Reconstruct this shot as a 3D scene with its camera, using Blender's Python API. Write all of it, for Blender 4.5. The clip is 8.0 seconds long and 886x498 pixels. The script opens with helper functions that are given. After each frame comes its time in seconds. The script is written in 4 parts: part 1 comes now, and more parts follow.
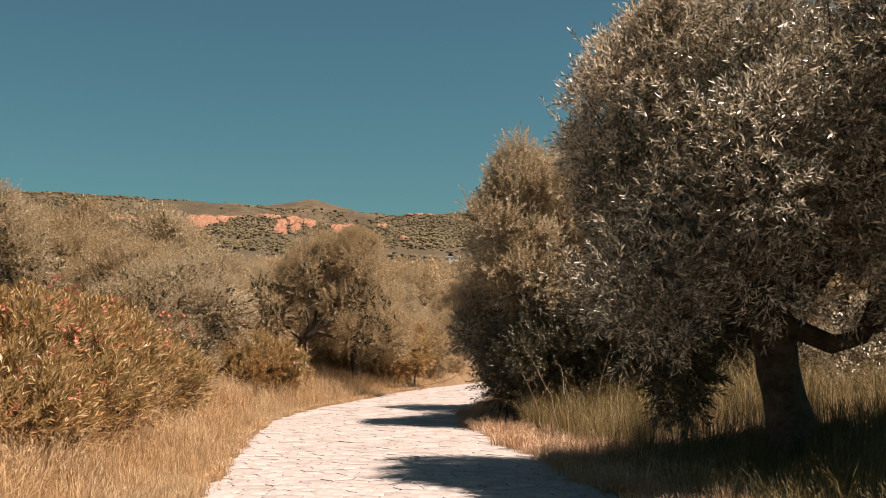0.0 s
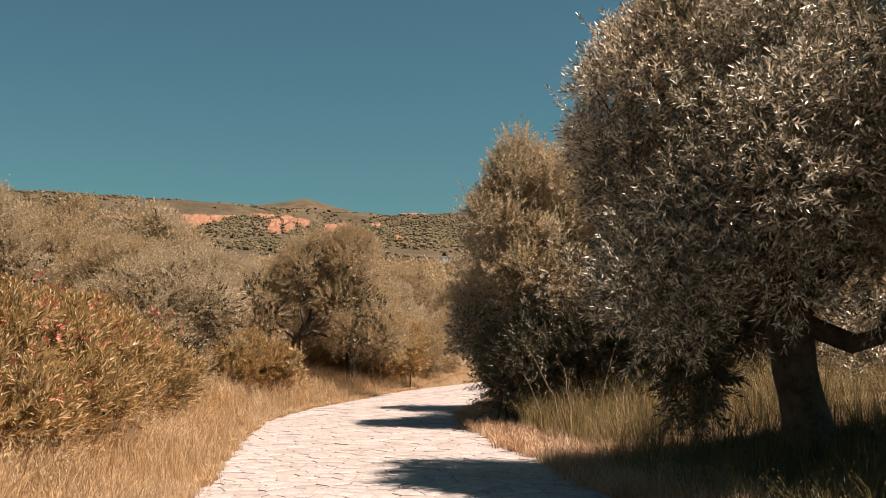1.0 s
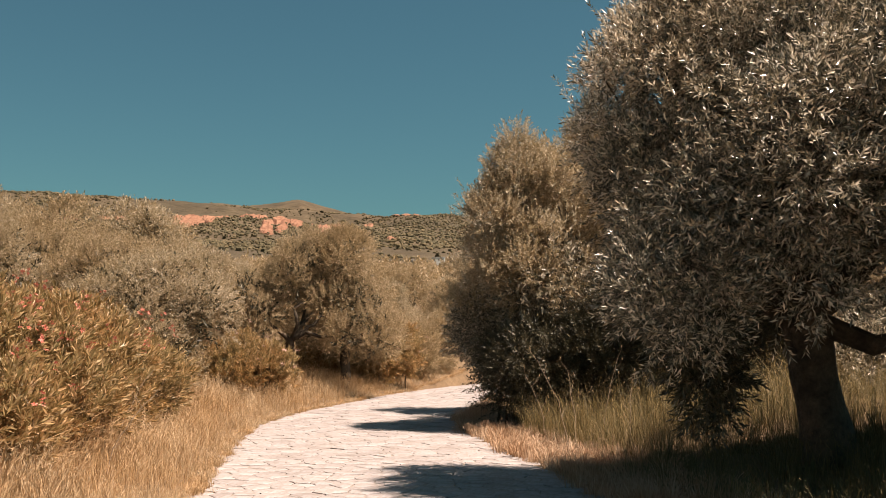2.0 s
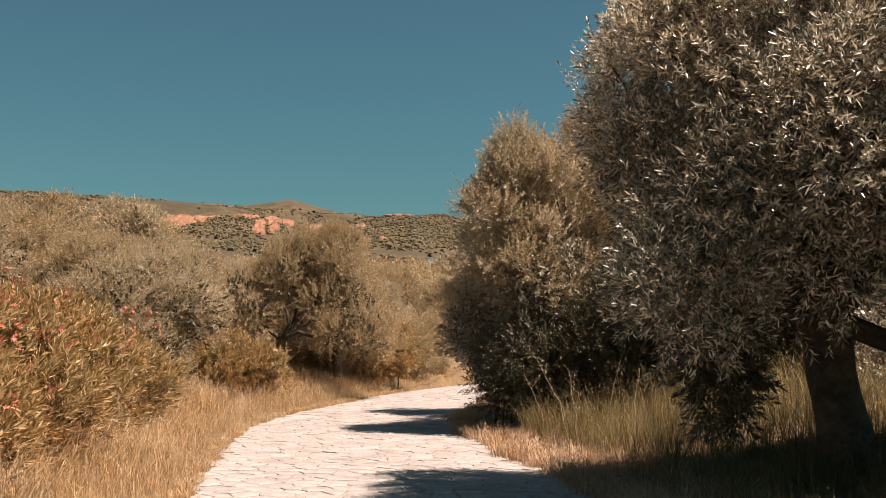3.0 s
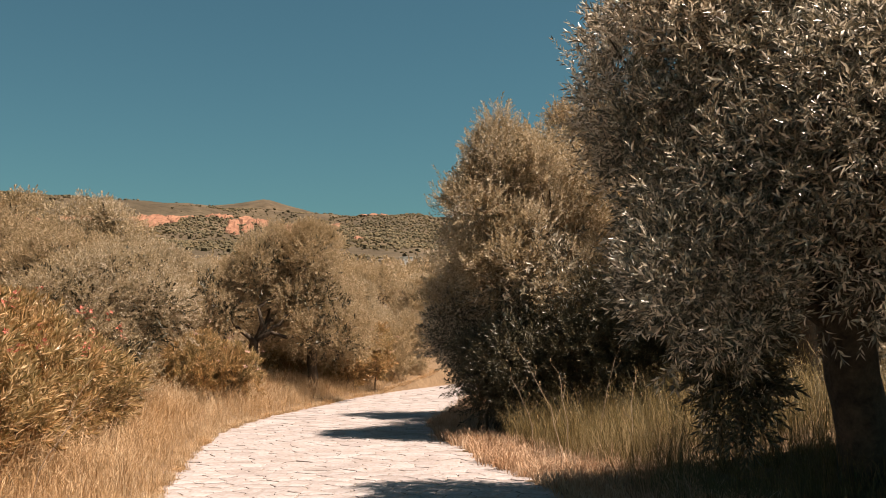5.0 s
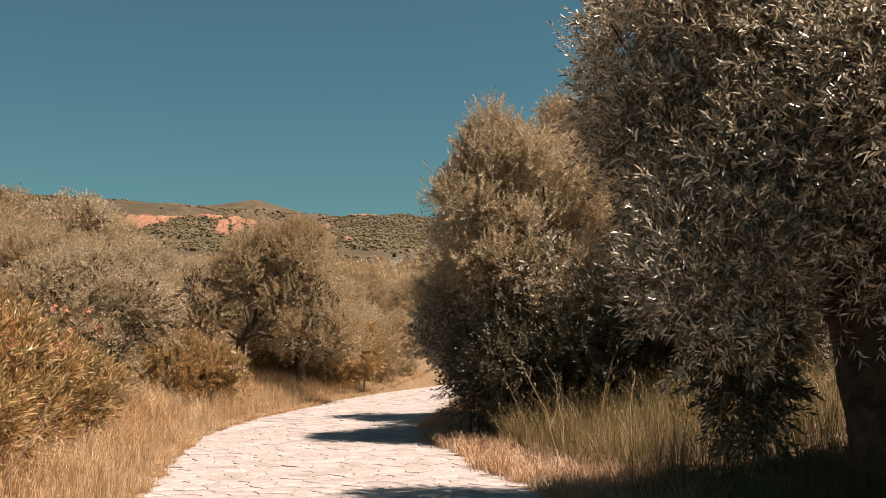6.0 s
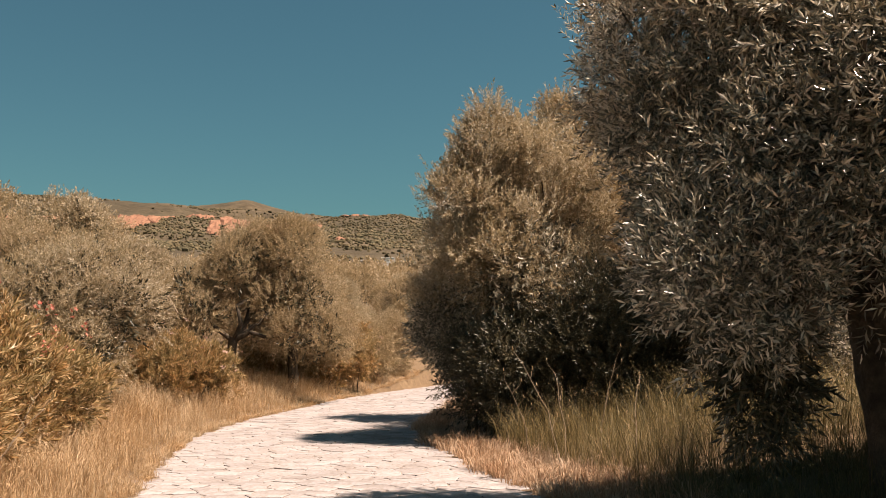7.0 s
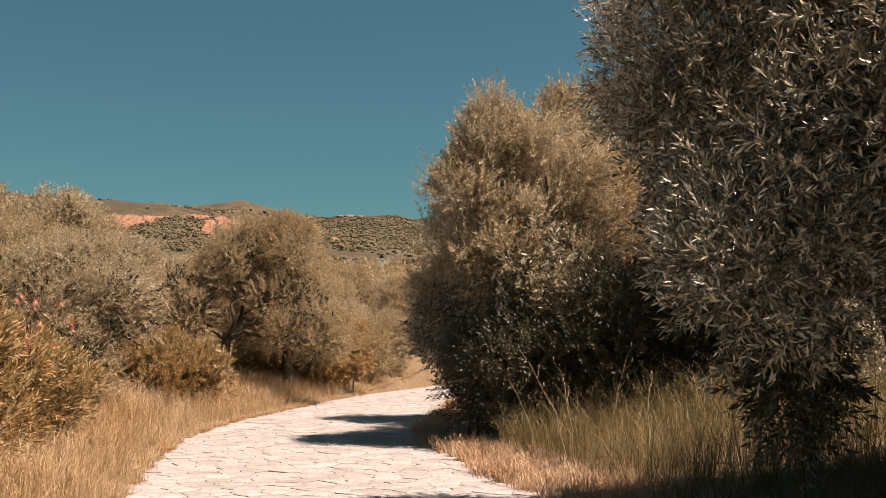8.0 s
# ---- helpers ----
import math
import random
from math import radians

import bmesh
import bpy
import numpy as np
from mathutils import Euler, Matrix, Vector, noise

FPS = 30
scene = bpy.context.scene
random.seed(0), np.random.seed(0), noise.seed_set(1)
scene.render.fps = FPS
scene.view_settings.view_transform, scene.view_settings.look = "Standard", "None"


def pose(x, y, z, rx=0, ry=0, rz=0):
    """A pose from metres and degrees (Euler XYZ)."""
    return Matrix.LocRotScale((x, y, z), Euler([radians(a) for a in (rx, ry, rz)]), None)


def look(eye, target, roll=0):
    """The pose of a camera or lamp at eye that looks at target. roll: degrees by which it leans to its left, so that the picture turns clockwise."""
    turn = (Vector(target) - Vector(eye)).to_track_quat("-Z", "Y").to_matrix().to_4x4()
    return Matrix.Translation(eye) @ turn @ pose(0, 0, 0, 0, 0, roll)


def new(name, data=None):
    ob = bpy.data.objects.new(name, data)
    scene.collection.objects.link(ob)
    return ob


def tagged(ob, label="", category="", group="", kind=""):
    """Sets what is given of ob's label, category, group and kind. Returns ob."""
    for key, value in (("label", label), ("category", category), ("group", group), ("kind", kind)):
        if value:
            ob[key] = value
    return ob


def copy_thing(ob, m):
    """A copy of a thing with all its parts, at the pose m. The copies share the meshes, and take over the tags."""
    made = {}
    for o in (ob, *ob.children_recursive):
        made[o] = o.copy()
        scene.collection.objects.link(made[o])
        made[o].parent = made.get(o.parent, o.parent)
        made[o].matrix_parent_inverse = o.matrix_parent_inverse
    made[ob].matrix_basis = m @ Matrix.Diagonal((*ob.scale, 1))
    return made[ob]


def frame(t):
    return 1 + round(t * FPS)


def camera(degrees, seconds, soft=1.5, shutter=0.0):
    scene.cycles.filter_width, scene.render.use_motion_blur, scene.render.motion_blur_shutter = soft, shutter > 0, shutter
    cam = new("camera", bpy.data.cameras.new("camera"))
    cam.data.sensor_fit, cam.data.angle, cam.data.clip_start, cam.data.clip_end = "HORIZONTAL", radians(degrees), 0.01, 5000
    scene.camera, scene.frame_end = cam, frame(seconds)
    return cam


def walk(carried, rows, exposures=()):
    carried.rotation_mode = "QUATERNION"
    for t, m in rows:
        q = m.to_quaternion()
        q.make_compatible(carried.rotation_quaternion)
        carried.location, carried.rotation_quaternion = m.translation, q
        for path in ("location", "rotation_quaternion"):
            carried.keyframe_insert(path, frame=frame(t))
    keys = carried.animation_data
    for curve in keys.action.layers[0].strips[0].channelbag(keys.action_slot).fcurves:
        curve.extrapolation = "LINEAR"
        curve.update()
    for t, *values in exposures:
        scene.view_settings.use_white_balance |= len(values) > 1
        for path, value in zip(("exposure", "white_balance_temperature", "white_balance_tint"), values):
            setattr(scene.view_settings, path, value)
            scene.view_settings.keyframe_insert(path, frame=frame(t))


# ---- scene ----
cam = camera(46.3, 8.0, soft=0.8)
PATH = [
    (0, (0.206, -1.067, 1.027), (0.129, 0.922, 1.221), -0.0),
    (0.5, (0.172, -0.893, 1.017), (0.101, 1.096, 1.211), 0.0),
    (1, (0.132, -0.702, 1.02), (0.067, 1.288, 1.214), 0.1),
    (1.5, (0.088, -0.543, 1.028), (0.03, 1.447, 1.223), 0.1),
    (3, (-0.003, 0.024, 1.024), (-0.039, 2.014, 1.22), 0.1),
    (3.5, (-0.023, 0.187, 1.035), (-0.049, 2.177, 1.23), 0.1),
    (4, (-0.045, 0.331, 1.033), (-0.058, 2.322, 1.229), 0.1),
    (4.5, (-0.067, 0.489, 1.041), (-0.067, 2.48, 1.236), -0.1),
    (6, (-0.087, 1.024, 1.043), (-0.055, 3.014, 1.239), -0.2),
    (6.5, (-0.108, 1.15, 1.033), (-0.069, 3.14, 1.229), -0.3),
    (7, (-0.133, 1.306, 1.028), (-0.086, 3.296, 1.225), -0.2),
    (7.5, (-0.153, 1.474, 1.013), (-0.1, 3.463, 1.212), -0.1),
    (8, (-0.189, 1.691, 1.005), (-0.132, 3.68, 1.204), -0.0),
]
walk(cam, [(t, look(eye, target, roll)) for t, eye, target, roll in PATH], [(0.0, 1.4, 7400, 17), (8.0, 1.4, 7400, 17)])

# ---- world, sun and exposure ----
SUN = Vector((0.50, -0.16, 1.0)).normalized()
world = bpy.data.worlds.new("sky")
scene.world = world
world.use_nodes = True
wn = world.node_tree
sky = wn.nodes.new("ShaderNodeTexSky")
sky.sky_type, sky.sun_disc = "NISHITA", False
sky.sun_elevation = math.asin(SUN.z)
sky.sun_rotation = math.atan2(SUN.x, SUN.y)
sky.air_density, sky.dust_density, sky.ozone_density = 1.0, 0.9, 2.0
tint = wn.nodes.new("ShaderNodeMix")
tint.data_type, tint.blend_type = "RGBA", "MULTIPLY"
tint.inputs[0].default_value = 1.0
tint.inputs[7].default_value = (0.50, 0.96, 0.87, 1)
wn.links.new(sky.outputs[0], tint.inputs[6])
wn.links.new(tint.outputs[2], wn.nodes["Background"].inputs[0])
wn.nodes["Background"].inputs[1].default_value = 0.0273
sun_data = bpy.data.lights.new("sun", "SUN")
sun_data.energy, sun_data.angle, sun_data.color = 4.8, radians(0.53), (1.0, 0.91, 0.82)
sun_lamp = new("sun", sun_data)
sun_lamp.matrix_world = look(SUN * 60, (0, 0, 0))

# ---- mesh helpers ----
rng = np.random.default_rng(7)


def mesh(name, verts, faces, *mats, smooth=False, index=None):
    """A mesh from arrays; faces is an (n, 3) or (n, 4) array."""
    verts, faces = np.asarray(verts, np.float32), np.asarray(faces, np.int32)
    me = bpy.data.meshes.new(name)
    n, k = faces.shape
    me.vertices.add(len(verts))
    me.vertices.foreach_set("co", verts.ravel())
    me.loops.add(n * k)
    me.loops.foreach_set("vertex_index", faces.ravel())
    me.polygons.add(n)
    me.polygons.foreach_set("loop_start", np.arange(0, n * k, k, dtype=np.int32))
    if smooth:
        me.polygons.foreach_set("use_smooth", np.ones(n, bool))
    else:
        me.polygons.foreach_set("use_smooth", np.zeros(n, bool))
    for m in mats:
        me.materials.append(m)
    if index is not None:
        me.polygons.foreach_set("material_index", np.asarray(index, np.int32))
    me.update(calc_edges=True)
    me.validate()
    return me


def join(pieces):
    """One pair of arrays out of several."""
    vs, fs, n = [], [], 0
    for v, f in pieces:
        vs.append(v)
        fs.append(f + n)
        n += len(v)
    return np.concatenate(vs), np.concatenate(fs)


def thing(name, label, category, group="", kind="", at=(0, 0, 0)):
    ob = new(name)
    ob.empty_display_size = 0.2
    ob.location = at
    return tagged(ob, label, category, group, kind)


def part(name, me, parent, label=""):
    ob = new(name, me)
    ob.parent = parent
    if label:
        ob["label"] = label
    return ob


def unit(v):
    return v / np.maximum(np.linalg.norm(v, axis=-1, keepdims=True), 1e-9)


def frames_along(d, spin):
    """Turns (n, 3, 3) whose z axis is d, spun about it."""
    d = unit(d)
    ref = np.where(np.abs(d[:, 2:3]) < 0.95, np.array([[0, 0, 1.0]]), np.array([[1.0, 0, 0]]))
    x = unit(np.cross(ref, d))
    y = np.cross(d, x)
    c, s = np.cos(spin)[:, None], np.sin(spin)[:, None]
    return np.stack([x * c + y * s, y * c - x * s, d], axis=2)


def scatter(templates, places, turns, scales):
    """Copies of the templates at all places, as one pair of arrays."""
    pieces = []
    which = rng.integers(0, len(templates), len(places))
    for k, (tv, tf) in enumerate(templates):
        m = which == k
        if not m.any():
            continue
        v = np.einsum("nij,vj->nvi", turns[m], tv) * scales[m][:, None, None] + places[m][:, None, :]
        f = tf[None] + (np.arange(m.sum()) * len(tv))[:, None, None]
        pieces.append((v.reshape(-1, 3), f.reshape(-1, tf.shape[1])))
    return join(pieces)


def leaf_sprig(count, length, leaf, width, spread, whorl=2, droop=0.0):
    """A shoot along z: leaves in pairs or whorls, each folded along its midrib."""
    vs, fs = [], []
    for i in range(count):
        t = (i // whorl + 0.5) / (count / whorl)
        a = i * 2 * math.pi / whorl + (i // whorl) * 1.9 + rng.normal(0, 0.3)
        tilt = spread * (1.15 - 0.6 * t) + rng.normal(0, 0.16)
        d = np.array([math.cos(a) * math.sin(tilt), math.sin(a) * math.sin(tilt), math.cos(tilt) - droop])
        d = d / np.linalg.norm(d)
        side = np.cross(d, [0, 0, 1.0]) + rng.normal(0, 0.35, 3)
        side = side - d * side.dot(d)
        side /= np.linalg.norm(side)
        up = np.cross(side, d)
        l, w = leaf * rng.uniform(0.75, 1.2), width * rng.uniform(0.8, 1.2)
        p = np.array([0, 0, length * t])
        n = len(vs)
        bend = up * l * rng.normal(0, 0.10)
        vs += [p, p + d * l * 0.45 + side * w / 2 + up * w * 0.18, p + d * l + bend, p + d * l * 0.45 - side * w / 2 + up * w * 0.18]
        fs += [(n, n + 1, n + 2), (n, n + 2, n + 3)]
    return np.array(vs), np.array(fs)


def tube(points, radii, sides=7, rough=0.0):
    """A tapered tube through points, with a closed tip."""
    points, radii = np.asarray(points, float), np.asarray(radii, float)
    d = np.gradient(points, axis=0)
    turns = frames_along(d, np.zeros(len(points)))
    a = np.arange(sides) * 2 * math.pi / sides
    ring = np.stack([np.cos(a), np.sin(a), 0 * a], 1)
    v = np.einsum("nij,vj->nvi", turns, ring)
    r = radii[:, None, None] * (1 + rough * rng.normal(0, 1, (len(points), sides, 1)))
    v = v * r + points[:, None, :]
    n = len(points)
    f = []
    for i in range(n - 1):
        for j in range(sides):
            k = (j + 1) % sides
            a0, a1, b0, b1 = i * sides + j, i * sides + k, (i + 1) * sides + j, (i + 1) * sides + k
            f += [(a0, a1, b1), (a0, b1, b0)]
    return v.reshape(-1, 3), np.array(f)


def wander(a, b, n, sway):
    """A crooked line from a to b."""
    a, b = np.asarray(a, float), np.asarray(b, float)
    t = np.linspace(0, 1, n)[:, None]
    p = a + (b - a) * t
    off = np.cumsum(rng.normal(0, sway, (n, 3)), axis=0)
    off -= off[0] + (off[-1] - off[0]) * t
    return p + off


def lumps(p, scale, seed=0.0):
    """Smooth noise, about -1 to 1, at points (n, 3)."""
    return np.array([noise.noise(Vector(q) * scale + Vector((seed, seed * 1.7, seed * 0.3))) for q in p])


# ---- materials ----
def nodes_of(name):
    m = bpy.data.materials.new(name)
    m.use_nodes = True
    t = m.node_tree
    b = t.nodes["Principled BSDF"]
    return m, t, b


def ramp(t, source, stops):
    r = t.nodes.new("ShaderNodeValToRGB")
    el = r.color_ramp.elements
    while len(el) < len(stops):
        el.new(0.5)
    for e, (p, c) in zip(el, stops):
        e.position, e.color = p, (*c, 1)
    t.links.new(source, r.inputs[0])
    return r.outputs[0]


def noise_of(t, scale, detail=4.0, rough=0.6, stretch=None):
    c = t.nodes.new("ShaderNodeTexCoord")
    n = t.nodes.new("ShaderNodeTexNoise")
    n.inputs["Scale"].default_value, n.inputs["Detail"].default_value, n.inputs["Roughness"].default_value = scale, detail, rough
    if stretch:
        mp = t.nodes.new("ShaderNodeMapping")
        mp.inputs["Scale"].default_value = stretch
        t.links.new(c.outputs["Object"], mp.inputs[0])
        t.links.new(mp.outputs[0], n.inputs["Vector"])
    else:
        t.links.new(c.outputs["Object"], n.inputs["Vector"])
    return n.outputs[0]


def blend(t, fac, a, b, kind="MIX"):
    m = t.nodes.new("ShaderNodeMix")
    m.data_type, m.blend_type = "RGBA", kind
    for socket, v in ((m.inputs[0], fac), (m.inputs[6], a), (m.inputs[7], b)):
        if isinstance(v, bpy.types.NodeSocket):
            t.links.new(v, socket)
        elif isinstance(v, tuple):
            socket.default_value = (*v, 1)
        else:
            socket.default_value = v
    return m.outputs[2]


def bump(t, b, height, strength, distance):
    n = t.nodes.new("ShaderNodeBump")
    n.inputs["Strength"].default_value, n.inputs["Distance"].default_value = strength, distance
    t.links.new(height, n.inputs["Height"])
    t.links.new(n.outputs[0], b.inputs["Normal"])


def leaf_material(name, stops, rough=0.42, glow=0.3, patch=1.2, spec=0.5, shade=(0.75, 0.7, 0.6)):
    """Leaves: colour differs from leaf to leaf and from bough to bough; some light passes through."""
    m, t, b = nodes_of(name)
    g = t.nodes.new("ShaderNodeNewGeometry")
    c = ramp(t, g.outputs["Random Per Island"], stops)
    c = blend(t, ramp(t, noise_of(t, patch, 2.0), [(0.35, (0, 0, 0)), (0.65, (1, 1, 1))]), c, blend(t, 1.0, c, shade, "MULTIPLY"))
    t.links.new(c, b.inputs["Base Color"])
    b.inputs["Roughness"].default_value = rough
    b.inputs["Specular IOR Level"].default_value = spec
    tr = t.nodes.new("ShaderNodeBsdfTranslucent")
    t.links.new(c, tr.inputs[0])
    mx = t.nodes.new("ShaderNodeMixShader")
    mx.inputs[0].default_value = glow
    t.links.new(b.outputs[0], mx.inputs[1])
    t.links.new(tr.outputs[0], mx.inputs[2])
    t.links.new(mx.outputs[0], t.nodes["Material Output"].inputs[0])
    return m


def surface(name, layers, rough=0.85, relief=None, spec=0.3):
    """A rough surface out of layers (scale, low, high, colour a, colour b), each multiplied on the one before."""
    m, t, b = nodes_of(name)
    col = None
    for scale, lo, hi, ca, cb in layers:
        c = ramp(t, noise_of(t, scale), [(lo, ca), (hi, cb)])
        col = c if col is None else blend(t, 1.0, col, c, "MULTIPLY")
    t.links.new(col, b.inputs["Base Color"])
    b.inputs["Roughness"].default_value, b.inputs["Specular IOR Level"].default_value = rough, spec
    if relief:
        bump(t, b, noise_of(t, relief[0], 6.0), relief[1], relief[2])
    return m


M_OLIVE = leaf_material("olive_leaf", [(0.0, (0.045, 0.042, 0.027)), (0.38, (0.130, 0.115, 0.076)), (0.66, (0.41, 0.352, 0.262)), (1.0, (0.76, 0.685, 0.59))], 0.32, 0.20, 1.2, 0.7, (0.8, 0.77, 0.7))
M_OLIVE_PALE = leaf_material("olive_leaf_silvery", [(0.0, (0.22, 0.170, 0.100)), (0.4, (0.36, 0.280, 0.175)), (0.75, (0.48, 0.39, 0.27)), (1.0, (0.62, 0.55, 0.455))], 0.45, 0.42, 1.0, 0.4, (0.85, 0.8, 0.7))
# brighter olive ramp: sunlit and glinting leaves are put into the colour
M_OLIVE_BRIGHT = leaf_material("olive_leaf_sunlit", [(0.0, (0.07, 0.063, 0.042)), (0.35, (0.22, 0.185, 0.128)), (0.6, (0.52, 0.445, 0.345)), (1.0, (0.82, 0.76, 0.67))], 0.32, 0.28, 1.2, 0.6, (0.85, 0.8, 0.72))
M_OLIVE_BROWN = leaf_material("olive_leaf_far", [(0.0, (0.22, 0.168, 0.087)), (0.5, (0.36, 0.270, 0.163)), (1.0, (0.54, 0.425, 0.30))], 0.5, 0.42, 0.8, 0.35, (0.85, 0.8, 0.7))
# lentisk leaf; also used where shade is put into olive leaves
M_DARK = leaf_material("lentisk_and_shaded_leaf", [(0.0, (0.0273, 0.0265, 0.0125)), (0.6, (0.0546, 0.0484, 0.0234)), (1.0, (0.117, 0.0897, 0.0468))], 0.45, 0.15)
M_OLEANDER = leaf_material("oleander_leaf", [(0.0, (0.15, 0.114, 0.046)), (0.4, (0.275, 0.200, 0.090)), (0.8, (0.44, 0.308, 0.156)), (1.0, (0.60, 0.435, 0.27))], 0.42, 0.36, 1.6, 0.4, (0.93, 0.75, 0.60))
M_FLOWER = leaf_material("oleander_petal", [(0.0, (0.48, 0.085, 0.060)), (0.6, (0.55, 0.155, 0.110)), (1.0, (0.62, 0.30, 0.24))], 0.6, 0.3)
M_FLOWER_PALE = leaf_material("oleander_petal_pale", [(0.0, (0.608, 0.312, 0.281)), (1.0, (0.686, 0.53, 0.484))], 0.6, 0.3)
M_DRY = leaf_material("dry_grass", [(0.0, (0.27, 0.175, 0.092)), (0.5, (0.45, 0.318, 0.188)), (1.0, (0.68, 0.545, 0.39))], 0.6, 0.4, 0.9, 0.25, (0.9, 0.76, 0.6))
M_PALE_GRASS = leaf_material("bleached_grass", [(0.0, (0.31, 0.20, 0.125)), (0.5, (0.45, 0.32, 0.22)), (1.0, (0.60, 0.48, 0.365))], 0.6, 0.3, 1.4, 0.25, (0.85, 0.7, 0.58))
M_GREEN_GRASS = leaf_material("wild_grass", [(0.0, (0.0702, 0.0585, 0.0234)), (0.5, (0.164, 0.129, 0.0546)), (0.8, (0.296, 0.215, 0.101)), (1.0, (0.468, 0.351, 0.195))], 0.55, 0.35, 1.0, 0.3)
# darker, greener grass ramp with the old olive's shade put into it
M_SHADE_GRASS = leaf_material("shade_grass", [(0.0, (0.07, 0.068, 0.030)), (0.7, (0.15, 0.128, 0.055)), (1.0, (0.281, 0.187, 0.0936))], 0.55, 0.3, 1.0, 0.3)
M_BARK = surface("olive_bark", [(9, 0.3, 0.7, (0.0429, 0.0312, 0.0218), (0.125, 0.0936, 0.0663)), (40, 0.3, 0.7, (0.6, 0.6, 0.6), (1, 1, 1))], 0.9, (22, 0.9, 0.03))
M_SOIL = surface("dry_soil", [(0.35, 0.35, 0.65, (0.156, 0.101, 0.0585), (0.226, 0.152, 0.0897)), (6, 0.3, 0.7, (0.65, 0.62, 0.58), (1, 1, 1)), (60, 0.3, 0.7, (0.7, 0.68, 0.65), (1, 1, 1))], 0.95, (30, 0.6, 0.03))
M_JOINT = surface("path_joint", [(3, 0.35, 0.65, (0.24, 0.192, 0.150), (0.35, 0.295, 0.245)), (40, 0.3, 0.7, (0.7, 0.68, 0.65), (1, 1, 1))], 0.95, (60, 0.6, 0.01))
M_STALK = surface("bleached_wood", [(12, 0.3, 0.7, (0.234, 0.164, 0.109), (0.374, 0.281, 0.203)), (60, 0.3, 0.7, (0.7, 0.7, 0.7), (1, 1, 1))], 0.8)
M_HILL = surface("scrub_hillside", [(0.006, 0.40, 0.62, (0.076, 0.057, 0.034), (0.114, 0.081, 0.050)), (0.035, 0.35, 0.65, (0.6, 0.58, 0.55), (1, 1, 1)), (0.15, 0.3, 0.7, (0.6, 0.62, 0.55), (1, 1, 1))], 0.95, (0.08, 1.0, 3.0))
M_CLIFF = surface("red_earth", [(0.05, 0.35, 0.7, (0.19, 0.088, 0.054), (0.30, 0.153, 0.096)), (0.3, 0.3, 0.7, (0.7, 0.68, 0.66), (1, 1, 1))], 0.95, (0.2, 1.0, 1.5))
M_SCRUB = leaf_material("scrub", [(0.0, (0.055, 0.048, 0.027)), (0.6, (0.088, 0.072, 0.040)), (1.0, (0.135, 0.102, 0.058))], 0.8, 0.0, 0.02, 0.2)
M_WALL = surface("white_render", [(0.8, 0.3, 0.7, (0.577, 0.562, 0.53), (0.64, 0.624, 0.601))], 0.8)
M_ROOF = surface("grey_roof", [(0.8, 0.3, 0.7, (0.195, 0.172, 0.156), (0.273, 0.242, 0.218))], 0.8)
M_GLASS = surface("dark_pane", [(0.8, 0.3, 0.7, (0.03, 0.03, 0.035), (0.05, 0.05, 0.055))], 0.15, None, 0.5)


def stone_material():
    m, t, b = nodes_of("pale_flagstone")
    o = t.nodes.new("ShaderNodeObjectInfo")
    g = t.nodes.new("ShaderNodeNewGeometry")
    add = t.nodes.new("ShaderNodeMath")
    add.operation = "ADD"
    t.links.new(o.outputs["Random"], add.inputs[0])
    t.links.new(g.outputs["Random Per Island"], add.inputs[1])
    fr = t.nodes.new("ShaderNodeMath")
    fr.operation = "FRACT"
    t.links.new(add.outputs[0], fr.inputs[0])
    c = ramp(t, fr.outputs[0], [(0.0, (0.265, 0.240, 0.238)), (0.35, (0.305, 0.279, 0.278)), (1.0, (0.335, 0.309, 0.309))])
    c = blend(t, 1.0, c, ramp(t, noise_of(t, 2.2, 5.0), [(0.35, (0.80, 0.76, 0.72)), (0.62, (1, 1, 1))]), "MULTIPLY")
    c = blend(t, 1.0, c, ramp(t, noise_of(t, 26, 6.0), [(0.33, (0.72, 0.66, 0.60)), (0.55, (1, 1, 1))]), "MULTIPLY")
    t.links.new(c, b.inputs["Base Color"])
    b.inputs["Roughness"].default_value, b.inputs["Specular IOR Level"].default_value = 0.8, 0.3
    bump(t, b, noise_of(t, 34, 6.0), 0.4, 0.008)
    return m


M_STONE = stone_material()

# ---- plan: the path's edges and the lie of the land ----
EDGE_Y = np.array([-30, 0, 6, 8, 10, 12, 14.5, 17, 20, 24, 28, 33, 40, 60])
EDGE_L = np.array([-1.4, -1.4, -1.70, -1.97, -2.30, -2.60, -2.82, -2.72, -2.35, -1.82, -1.02, 0.3, 3.0, 12.0])
EDGE_R = np.array([1.25, 1.25, 1.10, 0.80, 0.43, 0.08, -0.22, -0.02, 0.25, 0.75, 1.6, 3.0, 5.9, 15.0])


def edge_left(y):
    return np.interp(y, EDGE_Y, EDGE_L)


def edge_right(y):
    return np.interp(y, EDGE_Y, EDGE_R)


FAR_D = np.array([0, 22, 40, 60, 100, 200, 400, 600, 700, 900, 1150, 1300, 1400, 1500, 1900, 2500, 5000])
FAR_E = np.array([0, 0.35, 1.25, 2.4, 3.4, 4.1, 4.35, 4.92, 5.35, 6.1, 7.05])  # degrees above the eye, out to 1150 m
RIDGE_A = np.radians([-60, -35, -25.4, -22.8, -20.0, -17.1, -14.1, -12.3, -9.4, -6.7, -5.1, -3.6, -1.7, 3, 12, 30, 60])
